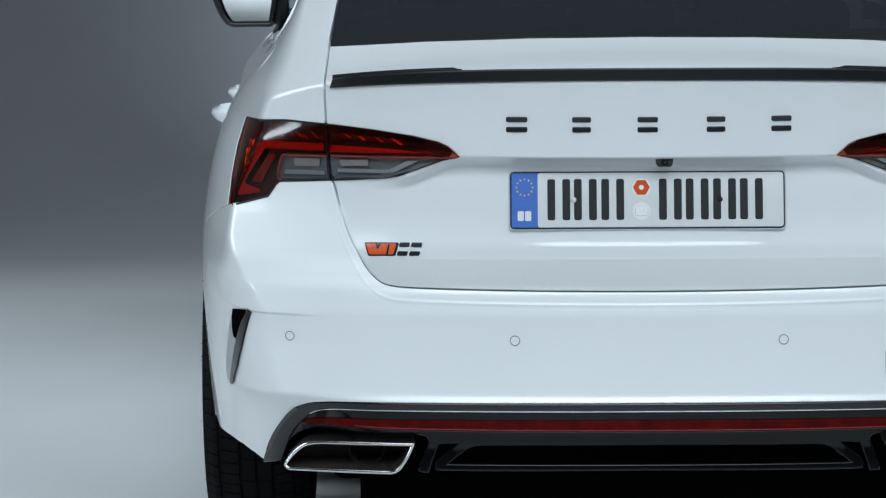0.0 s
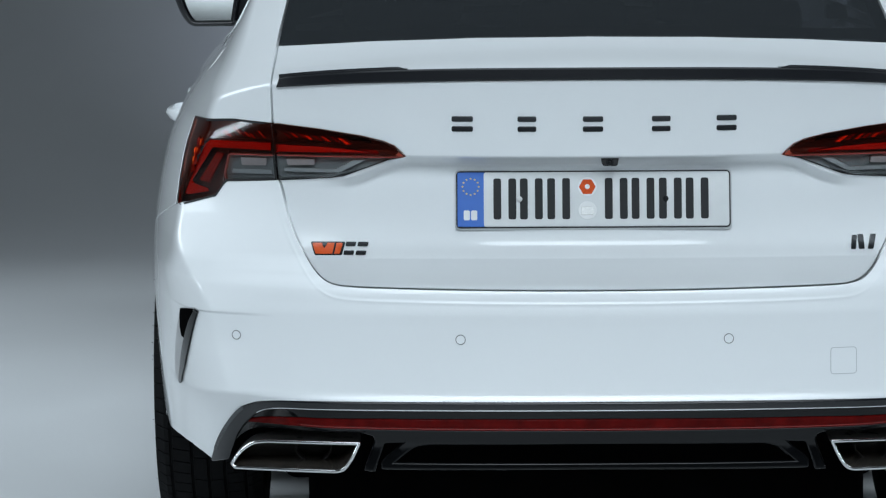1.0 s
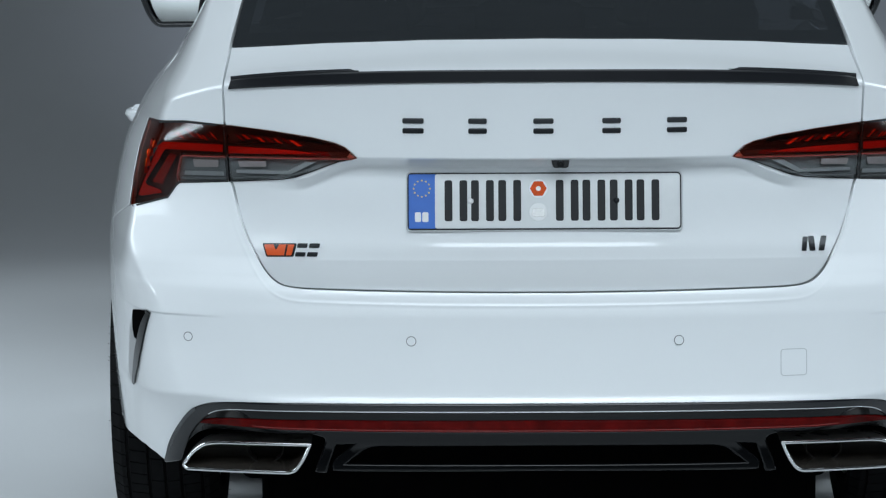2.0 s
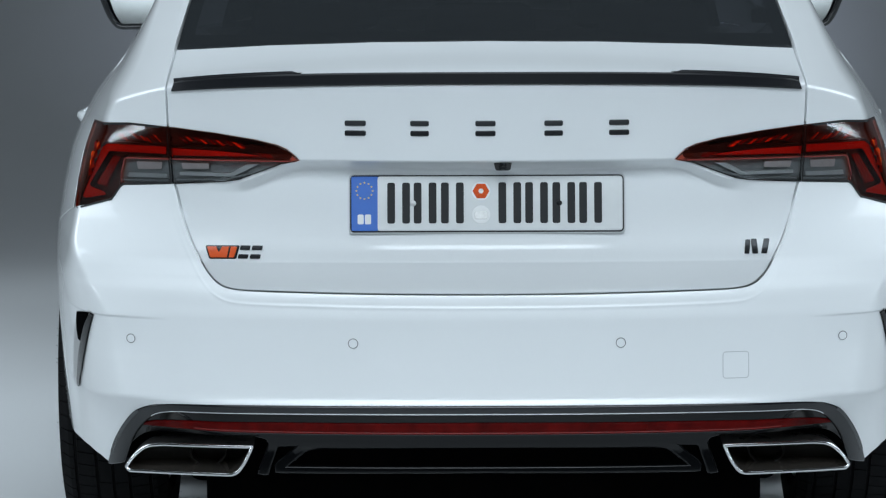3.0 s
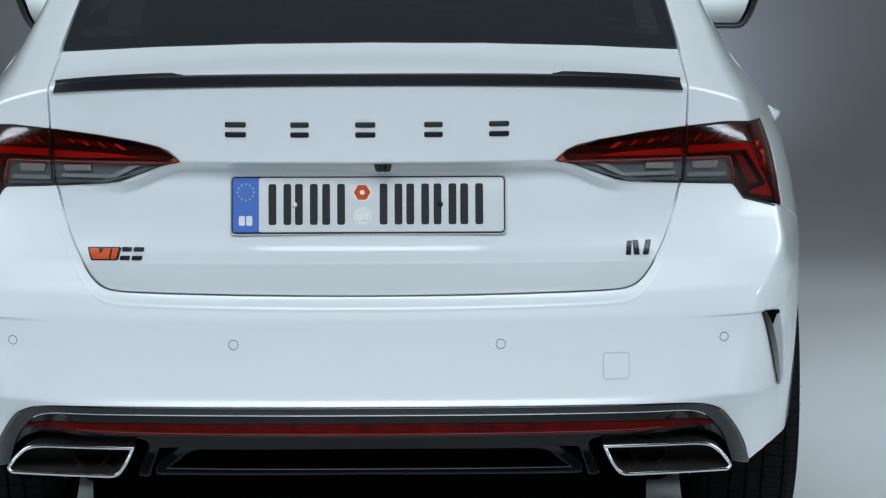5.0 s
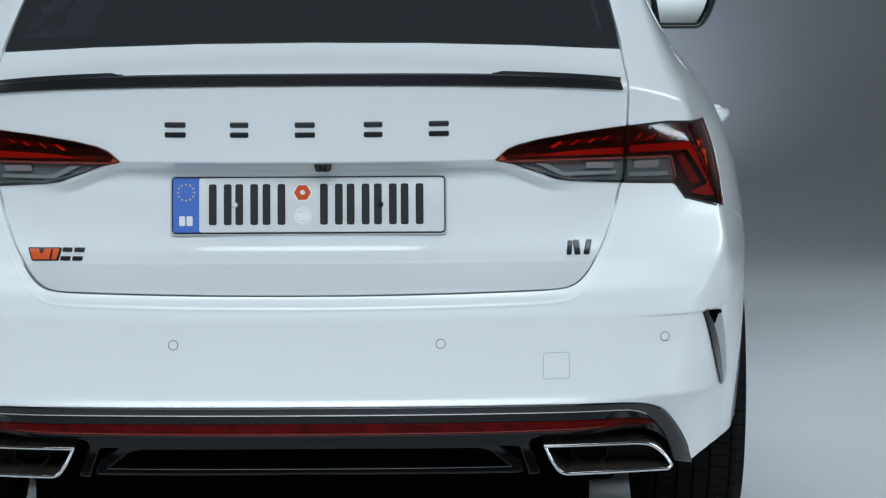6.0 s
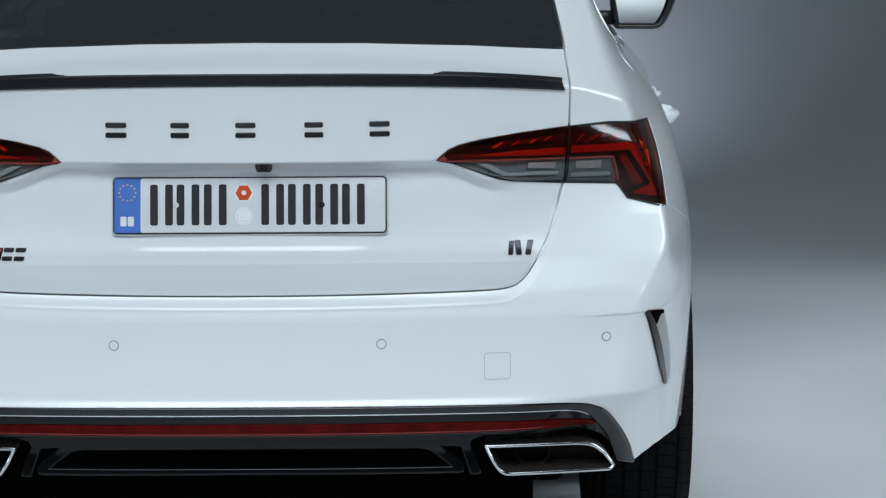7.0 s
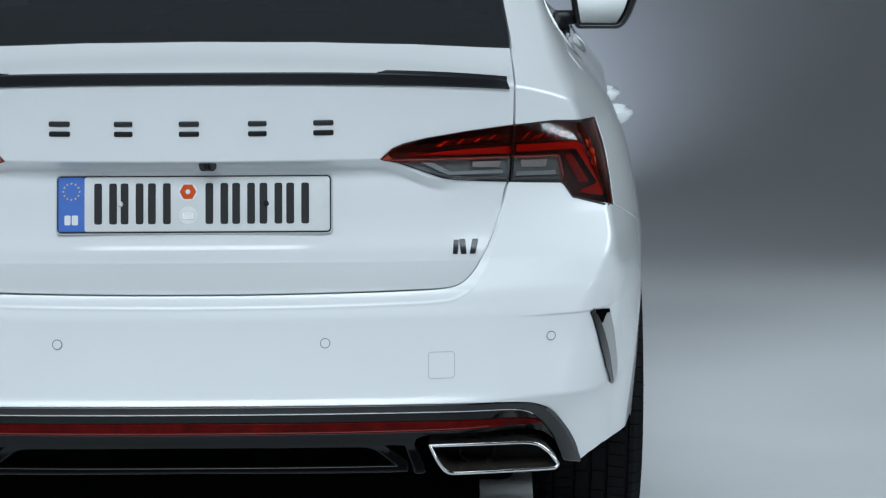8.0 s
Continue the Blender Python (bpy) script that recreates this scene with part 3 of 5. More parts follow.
skin("bumper_cover", bumper_outline, on_wrap, PAINT, car, step=(0.009, 0.0035), edge=0.005, lip=0.014, extra=ridge_uv + [(-u, z) for u, z in ridge_uv if u > 0.001], clear=by_ridge)

# rear wings: over and outside the lamps, up the rear pillars
lamp_rim = [(0.610, 0.9455), (0.690, 0.9500), (0.735, 0.9475), (0.7795, 0.9380), (0.7835, 0.930), (0.7955, 0.889), (0.8065, 0.826), (0.8115, 0.7748)]
wing_outline = to_wrap([(float(gap_x(z)) + GAPW, float(z)) for z in np.linspace(1.40, 0.9455, 40)] + lamp_rim[1:])
wing_outline += [(reach(0.7025), 0.7025)] + [(reach(z), float(z)) for z in np.linspace(0.74, 1.06, 20)]
pillar_edge = [(reach(z, REACH + 1.9 * (z - 1.06)), float(z)) for z in np.linspace(1.08, 1.40, 20)]
pillar_edge = [(max(u, to_wrap([(float(gap_x(z)) + 0.03, z)])[0][0]), z) for u, z in pillar_edge]
for side in (1, -1):
    skin("rear_wing", wing_outline + pillar_edge, on_wrap, PAINT, car, step=(0.009, 0.004), edge=0.008, lip=0.012, side=side)

# dark backing behind every panel gap, with a grey strip under the tailgate edge
back = [(0.0, 0.612), (0.50, 0.612), (0.56, 0.64), (0.625, 0.80), (0.63, 1.03), (0.618, 1.075), (0.0, 1.09)]
shut = np.array(gate_half[:58])
turn = np.gradient(shut, axis=0)
turn /= np.linalg.norm(turn, axis=1, keepdims=True)
shut_line = [(float(x + 0.0035 * t[1]), float(z - 0.0035 * t[0])) for (x, z), t in zip(shut, turn)]
# added grey strip stands in for the lit ledge inside the gap
ribbon("lit_gap_strip", [(-x, z) for x, z in reversed(shut_line[1:])] + shut_line, 0.0085, back_in(on_gate, 0.014), LIT_GAP_GREY, car, off=0.002, closed=False)
skin("gap_backing", back + [(-x, z) for x, z in reversed(back[1:-1])], back_in(on_gate, 0.050), SEAM, car, step=(0.04, 0.02), edge=0.03, lip=0)

# ---- tail lamps ----
OUTER = [(0.6145, 0.9425), (0.690, 0.9475), (0.735, 0.9450), (0.7770, 0.9355), (0.7805, 0.928), (0.7925, 0.889), (0.8035, 0.826), (0.8085, 0.7745),
         (0.7265, 0.7985), (0.7095, 0.8225), (0.7025, 0.8285), (0.6065, 0.8355)]
# the red half of each lens over the clear half
OUTER_CLEAR = [(0.6095, 0.8815), (0.6965, 0.8800), (0.7005, 0.8770), (0.7085, 0.8440), (0.7058, 0.8262), (0.7025, 0.8255), (0.6067, 0.8335)]
OUTER_RED = [(0.6147, 0.9425), (0.690, 0.9475), (0.735, 0.9450), (0.7770, 0.9355), (0.7805, 0.928), (0.7925, 0.889), (0.8035, 0.826), (0.8060, 0.7655),
             (0.7255, 0.7905), (0.7080, 0.8165), (0.7060, 0.8260), (0.7087, 0.8440), (0.7009, 0.8773), (0.6967, 0.8805), (0.6097, 0.8820)]
INNER_RED = [(0.6085, 0.9425), (0.520, 0.9340), (0.443, 0.9235), (0.399, 0.9140), (0.380, 0.9060), (0.3585, 0.8875), (0.366, 0.8855), (0.6045, 0.8832)]
INNER_CLEAR = [(0.6043, 0.8825), (0.367, 0.8849), (0.390, 0.8810), (0.421, 0.8695), (0.474, 0.8490), (0.499, 0.8445), (0.6010, 0.8360)]


def slab(name, outline, place, near, far, mat, parent, side, label=""):
    """A plate with thickness, set behind a surface by near to far metres."""
    f = lambda d: (lambda x, z: place(np.array([x]), np.array([z]))[0][1] + d)
    return extrude(name, outline, f(near), f(far), mat, parent, side, label)


def on_lens(x, z):
    """The outer lens: its upper field is twisted along a diagonal and its outer corner is rounded."""
    g = lambda h: 1.5 * ((h - 0.9265) + 0.44 * (np.abs(x) - 0.702)) ** 2 + 0.12 * h
    y = smax(tail(x, z) + np.maximum(g(np.maximum(z, 0.905)) - g(0.905), 0), flank(x, z) + 0.002, 0.05)
    return np.stack([x, y, z], -1)


def on_tail(x, z):
    """The lamp's face without the bumper's flare."""
    return np.stack([x, smax(tail(x, z), flank(x, z) + 0.001, 0.05), z], -1)


for side in (1, -1):
    lamp = skin("tail_lamp", shrink(OUTER, -0.006), back_in(on_tail, 0.042), LAMP_BACK, car, step=(0.02, 0.015), edge=0.012, lip=0, side=side, label="red and clear wrap-round tail lamp on the wing")
    skin("red_lens", OUTER_RED, on_lens, RED_LENS, lamp, step=(0.004, 0.003), edge=0.008, off=0.0015, lip=0.006, side=side, label="dark red glossy lens", round_edge=0.002)
    skin("clear_lens", OUTER_CLEAR, on_tail, CLEAR_LENS, lamp, step=(0.012, 0.008), edge=0.008, off=0.0015, lip=0.006, side=side, label="smoked clear lens", round_edge=0.002)
    rim = spread(shrink(OUTER, 0.001), 0.01)
    ribbon("lamp_seal", rim, 0.0034, on_shell, SEAM, lamp, off=0.0012, side=side)
    ribbon("lens_line", spread([(0.611, 0.8818), (0.6970, 0.8803), (0.7010, 0.8772), (0.7088, 0.8440), (0.7068, 0.8310)], 0.008, False), 0.0011, on_tail, PINK_EDGE, lamp, off=0.0025, closed=False, side=side)
    # black liner with the red light guide in it: an angled band that turns down the outside and back along the foot
    slab("lamp_liner", [(0.616, 0.9075), (0.7400, 0.9080), (0.7540, 0.8965), (0.8005, 0.7850), (0.7300, 0.7985), (0.7130, 0.8200), (0.7120, 0.8400), (0.7020, 0.8830), (0.616, 0.8835)],
         on_tail, 0.026, 0.036, LAMP_DARK, lamp, side)
    slab("light_guide", [(0.617, 0.9040), (0.7375, 0.9036), (0.7490, 0.8950), (0.7915, 0.7960), (0.7850, 0.7935), (0.7420, 0.8030), (0.7450, 0.8085), (0.7720, 0.8160), (0.7760, 0.8220), (0.7340, 0.8890), (0.7280, 0.8900), (0.617, 0.8900)],
         on_tail, 0.014, 0.030, RED_PLASTIC, lamp, side, "bright red light guide")
    slab("light_guide", [(0.7100, 0.8780), (0.7240, 0.8815), (0.7625, 0.8240), (0.7400, 0.8180)],
         on_tail, 0.022, 0.030, DARK_RED, lamp, side)
    for k in range(3):
        slab("guide_bar", [(0.7125 + 0.0055 * k, 0.8770), (0.7155 + 0.0055 * k, 0.8775), (0.7465 + 0.0062 * k, 0.8235), (0.7430 + 0.0062 * k, 0.8215)], on_tail, 0.016, 0.023, GUIDE_RED, lamp, side)
    # faceted reflectors in the dark upper field and along the outer edge
    wild = random.Random(7)
    for k in range(9):
        x0, z0, w, h = 0.626 + 0.0095 * k, 0.9100 + wild.uniform(0, 0.006), wild.uniform(0.003, 0.007), wild.uniform(0.010, 0.018)
        slab("facet", [(x0, z0), (x0 + w, z0 + 0.002), (x0 + w + h * 0.9, z0 + h), (x0 + w * 0.3 + h * 0.8, z0 + h * 0.9)], on_tail, 0.012 + wild.uniform(0, 0.008), 0.034, (ORANGE_RED, DARK_RED, AMBER, DARK_RED, ORANGE_RED)[(k + 2) % 5], lamp, side)
    for x0, z0, w, h, mat in ((0.7500, 0.8930, 0.0085, 0.0150, ORANGE_RED), (0.7585, 0.8900, 0.0060, 0.0190, DARK_RED), (0.7570, 0.8760, 0.0085, 0.0150, ORANGE_RED), (0.7655, 0.8740, 0.0060, 0.0150, AMBER), (0.7640, 0.8560, 0.0095, 0.0190, AMBER), (0.7700, 0.8420, 0.0065, 0.0150, ORANGE_RED)):
        y0 = float(on_tail(np.array([x0]), np.array([z0]))[0][1])
        extrude("facet", [(x0, z0), (x0 + w * 0.3, z0 + h), (x0 + w, z0 + h * 0.7), (x0 + w * 1.1, z0 - h * 0.2)], y0 + 0.012, y0 + 0.03, mat, lamp, side)
    # smoked lower field: grey tray with a bright reflector and bars
    slab("lamp_tray", shrink(OUTER_CLEAR, -0.001), on_tail, 0.018, 0.034, LAMP_GREY, lamp, side)
    slab("reflector", rounded([(0.6251, 0.8744), (0.6769, 0.8735), (0.6743, 0.8585), (0.6260, 0.8606)], 0.002, 3), on_tail, 0.010, 0.026, SILVER, lamp, side, "silver bulb reflector")
    slab("tray_bar", [(0.6160, 0.8520), (0.6930, 0.8500), (0.6950, 0.8420), (0.6150, 0.8440)], on_tail, 0.010, 0.026, GREY_PLASTIC, lamp, side)
    slab("tray_bar", [(0.6110, 0.8410), (0.7000, 0.8370), (0.7010, 0.8330), (0.6105, 0.8380)], on_tail, 0.006, 0.026, LAMP_GREY, lamp, side)

    flat_gate = lambda x, z: np.stack([x, tail(x, z) - 0.004, z], -1)
    skin("red_lens", INNER_RED, flat_gate, RED_LENS, tailgate, step=(0.012, 0.008), edge=0.008, off=0.001, lip=0.012, side=side, label="dark red glossy lens", round_edge=0.0025)
    skin("clear_lens", INNER_CLEAR, flat_gate, CLEAR_LENS, tailgate, step=(0.012, 0.008), edge=0.008, off=0.001, lip=0.012, side=side, label="smoked clear lens", round_edge=0.0025)
    slab("lamp_bed", INNER, flat_gate, 0.036, 0.048, LAMP_BACK, tailgate, side)
    slab("lamp_bed", [(0.425, 0.9165), (0.399, 0.9125), (0.380, 0.9045), (0.3600, 0.8880), (0.405, 0.8870)], flat_gate, 0.016, 0.022, LAMP_BACK, tailgate, side)
    ribbon("lamp_seal", spread(shrink(INNER, -0.0008), 0.01), 0.0018, flat_gate, SEAM, tailgate, off=-0.001, side=side)
    slab("light_guide", [(0.6025, 0.9025), (0.5212, 0.9008), (0.4700, 0.8975), (0.4250, 0.8925), (0.5212, 0.8900), (0.6022, 0.8888)], flat_gate, 0.012, 0.034, RED_PLASTIC, tailgate, side, "bright red light guide")
    slab("light_guide", [(0.4500, 0.8985), (0.3950, 0.8965), (0.3700, 0.8900), (0.4100, 0.8880), (0.5200, 0.8880), (0.4250, 0.8925)], flat_gate, 0.018, 0.034, DARK_RED, tailgate, side)
    slab("lamp_liner", [(0.6025, 0.9070), (0.5212, 0.9080), (0.4815, 0.9125), (0.4456, 0.9140), (0.3960, 0.9060), (0.3780, 0.8975), (0.4491, 0.8990), (0.5212, 0.9015), (0.6025, 0.9035)], flat_gate, 0.014, 0.034, LAMP_DARK, tailgate, side)
    ribbon("lens_line", spread([(0.6030, 0.8828), (0.3690, 0.8852)], 0.01, False), 0.0011, flat_gate, PINK_EDGE, tailgate, off=0.0020, closed=False, side=side)
    for k in range(9):
        x0, z0, w, h = 0.596 - 0.0150 * k - wild.uniform(0, 0.006), 0.9210 - 0.0011 * k + wild.uniform(-0.003, 0.003), wild.uniform(0.003, 0.009), wild.uniform(0.006, 0.014)
        slab("facet", [(x0, z0 + 0.004), (x0 - w, z0 + 0.003), (x0 - w - h * 1.3, z0 - h * 0.6), (x0 - w * 0.4 - h, z0 - h * 0.6)], flat_gate, 0.012 + wild.uniform(0, 0.008), 0.034, (DARK_RED, ORANGE_RED, DARK_RED, AMBER)[k % 4], tailgate, side)
    slab("lamp_tray", shrink(INNER_CLEAR, -0.0015), flat_gate, 0.018, 0.036, LAMP_GREY, tailgate, side)
    slab("reflector", rounded([(0.5865, 0.8750), (0.5319, 0.8765), (0.5311, 0.8656), (0.5835, 0.8631)], 0.002, 3), flat_gate, 0.010, 0.028, SILVER, tailgate, side, "silver bulb reflector")
    slab("tray_bar", [(0.5901, 0.8576), (0.4900, 0.8585), (0.4562, 0.8770), (0.4340, 0.8780), (0.4848, 0.8520), (0.5901, 0.8510)], flat_gate, 0.010, 0.028, GREY_PLASTIC, tailgate, side)
    slab("tray_bar", [(0.597, 0.8430), (0.500, 0.8480), (0.455, 0.8600), (0.450, 0.8580), (0.497, 0.8455), (0.596, 0.8400)], flat_gate, 0.006, 0.028, LAMP_GREY, tailgate, side)

# ---- rear spoiler: a dark blade with raised ends ----


def spoiler_section(x, bottom, top, near, far):
    y = float(tail(x, 1.02)) - 0.002
    return [(x, y + 0.006, bottom), (x, y - near * 0.75, bottom + 0.0008), (x, y - near, bottom + 0.004), (x, y - near * 0.9, top - 0.003), (x, y - near * 0.6, top), (x, y + far, top - 0.010), (x, y + far, bottom)]


def blade(name, xs, bottom, top, near, far, parent, label=""):
    verts, faces = [], []
    rows = [spoiler_section(x, bottom(x), top(x), near, far) for x in xs]
    for r in rows:
        x = r[0][0]
        slant = math.copysign(0.006, x) * float(smooth(0.598, 0.6035, abs(x)))
        verts += [(q[0] - slant * (0, 0, 0.15, 0.85, 1, 1, 0)[j], q[1], q[2]) for j, q in enumerate(r)]
    k = len(rows[0])
    for i in range(len(rows) - 1):
        for j in range(k):
            l = (j + 1) % k
            faces.append((i * k + j, (i + 1) * k + j, (i + 1) * k + l, i * k + l))
    faces += [tuple(range(k)), tuple(range((len(rows) - 1) * k, len(rows) * k))[::-1]]
    bm = bmesh.new()
    vs = [bm.verts.new(v) for v in verts]
    for f in faces:
        bm.faces.new([vs[i] for i in f])
    bmesh.ops.recalc_face_normals(bm, faces=bm.faces[:])
    return part(name, bm, SATIN_BLACK, parent, label, smoothed=True, sharp=14)


sp_bottom = lambda x: 1.0340 - 0.035 * x * x - 0.062 * x ** 4
sp_fold = lambda x: 1.0575 - 0.022 * x * x - 0.128 * x ** 4
blade("spoiler", np.linspace(-0.6035, 0.6035, 61), sp_bottom, sp_fold, 0.008, 0.075, tailgate, "satin black boot spoiler blade")
for side in (1, -1):
    xs = np.concatenate([[0.352, 0.368], np.linspace(0.38, 0.592, 14), [0.598]])
    rise = lambda x: float(0.0055 * smooth(0.352, 0.366, abs(x)))
    blade("spoiler_end", side * xs, lambda x: sp_fold(x) - 0.002, lambda x: sp_fold(x) + rise(x), 0.005, 0.066, tailgate)

# ---- badges, as plain shapes ----
for cx, wide in ((-0.249, 0.038), (-0.1275, 0.033), (-0.0035, 0.036), (0.125, 0.033), (0.249, 0.036)):
    skin("nameplate_bar", rounded([(cx - wide / 2, 0.9555), (cx + wide / 2, 0.9555), (cx + wide / 2, 0.9635), (cx - wide / 2, 0.9635)], 0.002, 3), on_gate, DARK_CHROME, tailgate, step=(0.01, 0.01), edge=0.006, off=0.003, lip=0.004, label="dark chrome badge bar")
    skin("nameplate_bar", rounded([(cx - wide / 2, 0.9365), (cx + wide / 2, 0.9365), (cx + wide / 2, 0.9445), (cx - wide / 2, 0.9445)], 0.002, 3), on_gate, DARK_CHROME, tailgate, step=(0.01, 0.01), edge=0.006, off=0.003, lip=0.004, label="dark chrome badge bar")
skin("model_badge", rounded([(-0.5380, 0.7190), (-0.4740, 0.7195), (-0.4805, 0.6960), (-0.5310, 0.6955)], 0.002, 3), on_gate, DARK_CHROME, tailgate, step=(0.01, 0.01), edge=0.006, off=0.002, lip=0.003)
skin("badge_enamel", rounded([(-0.5345, 0.7165), (-0.4785, 0.7170), (-0.4845, 0.6985), (-0.5290, 0.6980)], 0.0015, 3), on_gate, ORANGE, tailgate, step=(0.01, 0.01), edge=0.006, off=0.0035, lip=0.002, label="orange enamel badge field")
skin("badge_notch", [(-0.5165, 0.7172), (-0.5130, 0.7085), (-0.5075, 0.7172)], on_gate, DARK_CHROME, tailgate, step=(0.01, 0.01), edge=0.006, off=0.0042, lip=0.002)
skin("badge_notch", [(-0.4965, 0.6978), (-0.4948, 0.6978), (-0.4905, 0.7172), (-0.4922, 0.7172)], on_gate, DARK_CHROME, tailgate, step=(0.01, 0.01), edge=0.006, off=0.0042, lip=0.002)
for x0, x1 in ((-0.4720, -0.4545), (-0.4490, -0.4310)):
    for z0, z1, s in ((0.7130, 0.7195, 0.0), (0.6965, 0.7030, -0.004)):
        skin("badge_bar", [(x0 + s, z0), (x1 + s, z0), (x1 + s + 0.0018, z1), (x0 + s + 0.0018, z1)], on_gate, DARK_CHROME, tailgate, step=(0.01, 0.01), edge=0.006, off=0.003, lip=0.004, label="dark chrome badge bar")
for x0, x1, z0, z1, s in ((0.4935, 0.5010, 0.7020, 0.7270, 0.002), (0.5090, 0.5180, 0.7020, 0.7280, -0.003), (0.5260, 0.5350, 0.7020, 0.7280, 0.005)):
    skin("badge_bar", [(x0, z0), (x1, z0), (x1 + s, z1), (x0 + s, z1)], on_gate, DARK_CHROME, tailgate, step=(0.01, 0.01), edge=0.006, off=0.003, lip=0.004, label="dark chrome badge bar")

# ---- number plate ----
PL_Y0, PL_Z0, PL_Y1, PL_Z1 = 0.030, 0.7485, 0.050, 0.8535
lean = math.atan2(PL_Y1 - PL_Y0, PL_Z1 - PL_Z0)


def on_plate(x, h):
    """x from the middle and h from the lower edge of the plate, both along its face."""
    return np.stack([x, PL_Y0 + np.sin(lean) * h, PL_Z0 + np.cos(lean) * h], -1)


def rect(x0, x1, z0, z1, r=0.0, steps=4):
    return rounded([(x0, z0), (x1, z0), (x1, z1), (x0, z1)], r, steps)


PH = 0.1070
skin("plate_holder", rect(-0.2625, 0.2625, -0.003, PH + 0.002, 0.008), on_plate, GREY_PLASTIC, car, step=(0.05, 0.05), edge=0.03, off=-0.002, lip=0.03, label="grey number plate holder")
plate = skin("number_plate", rect(-0.260, 0.260, 0, PH, 0.008), on_plate, PLATE_BLACK, car, step=(0.05, 0.05), edge=0.03, off=0.001, lip=0.004, label="white number plate with blue band and black rim")
skin("plate_face", rect(-0.2085, 0.2575, 0.0025, PH - 0.0025, 0.0055), on_plate, PLATE_WHITE, plate, step=(0.05, 0.03), edge=0.02, off=0.0022, lip=0.002)
skin("plate_band", rect(-0.2575, -0.2085, 0.0025, PH - 0.0025, 0.0), on_plate, PLATE_BLUE, plate, step=(0.05, 0.03), edge=0.02, off=0.0022, lip=0.002, label="blue plate band")
for k in range(12):
    g = 2 * math.pi * k / 12
    cx, cz = -0.2335 + 0.0155 * math.cos(g), 0.0780 + 0.0155 * math.sin(g)
    star = []
    for j in range(10):
        r = 0.0023 if j % 2 == 0 else 0.0010
        star.append((cx + r * math.sin(j * math.pi / 5), cz + r * math.cos(j * math.pi / 5)))
    skin("star", star, on_plate, STAR_YELLOW, plate, step=(0.01, 0.01), edge=0.01, off=0.0028, lip=0.0008, round_edge=0.0)
skin("band_bar", rect(-0.2460, -0.2360, 0.0150, 0.0320, 0.002), on_plate, WHITE_PLASTIC, plate, step=(0.02, 0.02), edge=0.01, off=0.0028, lip=0.001)
skin("band_bar", rect(-0.2320, -0.2220, 0.0150, 0.0320, 0.002), on_plate, WHITE_PLASTIC, plate, step=(0.02, 0.02), edge=0.01, off=0.0028, lip=0.001)
for x0 in (-0.1890, -0.1385, -0.0865, 0.0230, 0.0740, 0.1260, 0.1770):
    for dx in (0.0, 0.0285):
        skin("plate_bar", rect(x0 + dx, x0 + dx + 0.0125, 0.0165, 0.0925, 0.003, 3), on_plate, PLATE_BLACK, plate, step=(0.03, 0.03), edge=0.015, off=0.0036, lip=0.002, label="black raised bar")
disc = lambda cx, cz, r, n=24: [(cx + r * math.cos(2 * math.pi * k / n), cz + r * math.sin(2 * math.pi * k / n)) for k in range(n)]
skin("seal_rim", disc(-0.0115, 0.0770, 0.0170), on_plate, WHITE_PLASTIC, plate, step=(0.02, 0.02), edge=0.01, off=0.0028, lip=0.001)
skin("seal", disc(-0.0115, 0.0770, 0.0150, 6), on_plate, SEAL_ORANGE, plate, step=(0.02, 0.02), edge=0.01, off=0.0036, lip=0.001, label="orange hexagonal seal")
skin("seal_mark", disc(-0.0115, 0.0770, 0.0040, 12), on_plate, SEAL_GREY, plate, step=(0.02, 0.02), edge=0.01, off=0.0042, lip=0.001)
skin("seal_rim", disc(-0.0115, 0.0320, 0.0165), on_plate, WHITE_PLASTIC, plate, step=(0.02, 0.02), edge=0.01, off=0.0028, lip=0.001)
skin("seal", rect(-0.0230, 0.0000, 0.0240, 0.0380, 0.003, 3), on_plate, SEAL_GREY, plate, step=(0.02, 0.02), edge=0.01, off=0.0034, lip=0.001, label="silver round seal")
for cx, cz, mat in ((-0.1405, 0.0545, WHITE_PLASTIC), (0.1375, 0.0545, PLATE_BLACK)):
    bm = bmesh.new()
    bmesh.ops.create_uvsphere(bm, u_segments=16, v_segments=8, radius=0.0055)
    c = on_plate(np.array(cx), np.array(cz))
    bmesh.ops.transform(bm, matrix=Matrix.Translation((c[0], c[1] - 0.004, c[2])), verts=bm.verts)
    part("screw_cap", bm, mat, plate, smoothed=True)

# reversing camera under the lip
extrude("reversing_camera", rounded([(0.0120, 0.8850), (0.0465, 0.8850), (0.0440, 0.8705), (0.0400, 0.8685), (0.0185, 0.8685), (0.0150, 0.8710)], 0.003, 3), -0.010, 0.060, DARK, tailgate, 1, "small black reversing camera", bevel=0.0015)
bm = bmesh.new()
bmesh.ops.create_cone(bm, cap_ends=True, segments=24, radius1=0.0076, radius2=0.0060, depth=0.006)
bmesh.ops.transform(bm, matrix=Matrix.Translation((0.0295, -0.012, 0.8762)) @ Matrix.Rotation(radians(90), 4, "X"), verts=bm.verts)
part("camera_lens", bm, DARK_CHROME, tailgate, "glossy camera lens", smoothed=True)
bm = bmesh.new()
bmesh.ops.create_uvsphere(bm, u_segments=20, v_segments=10, radius=0.0050)
bmesh.ops.transform(bm, matrix=Matrix.Translation((0.0295, -0.0135, 0.8762)), verts=bm.verts)
part("camera_eye", bm, GLOSS_BLACK, tailgate, smoothed=True)

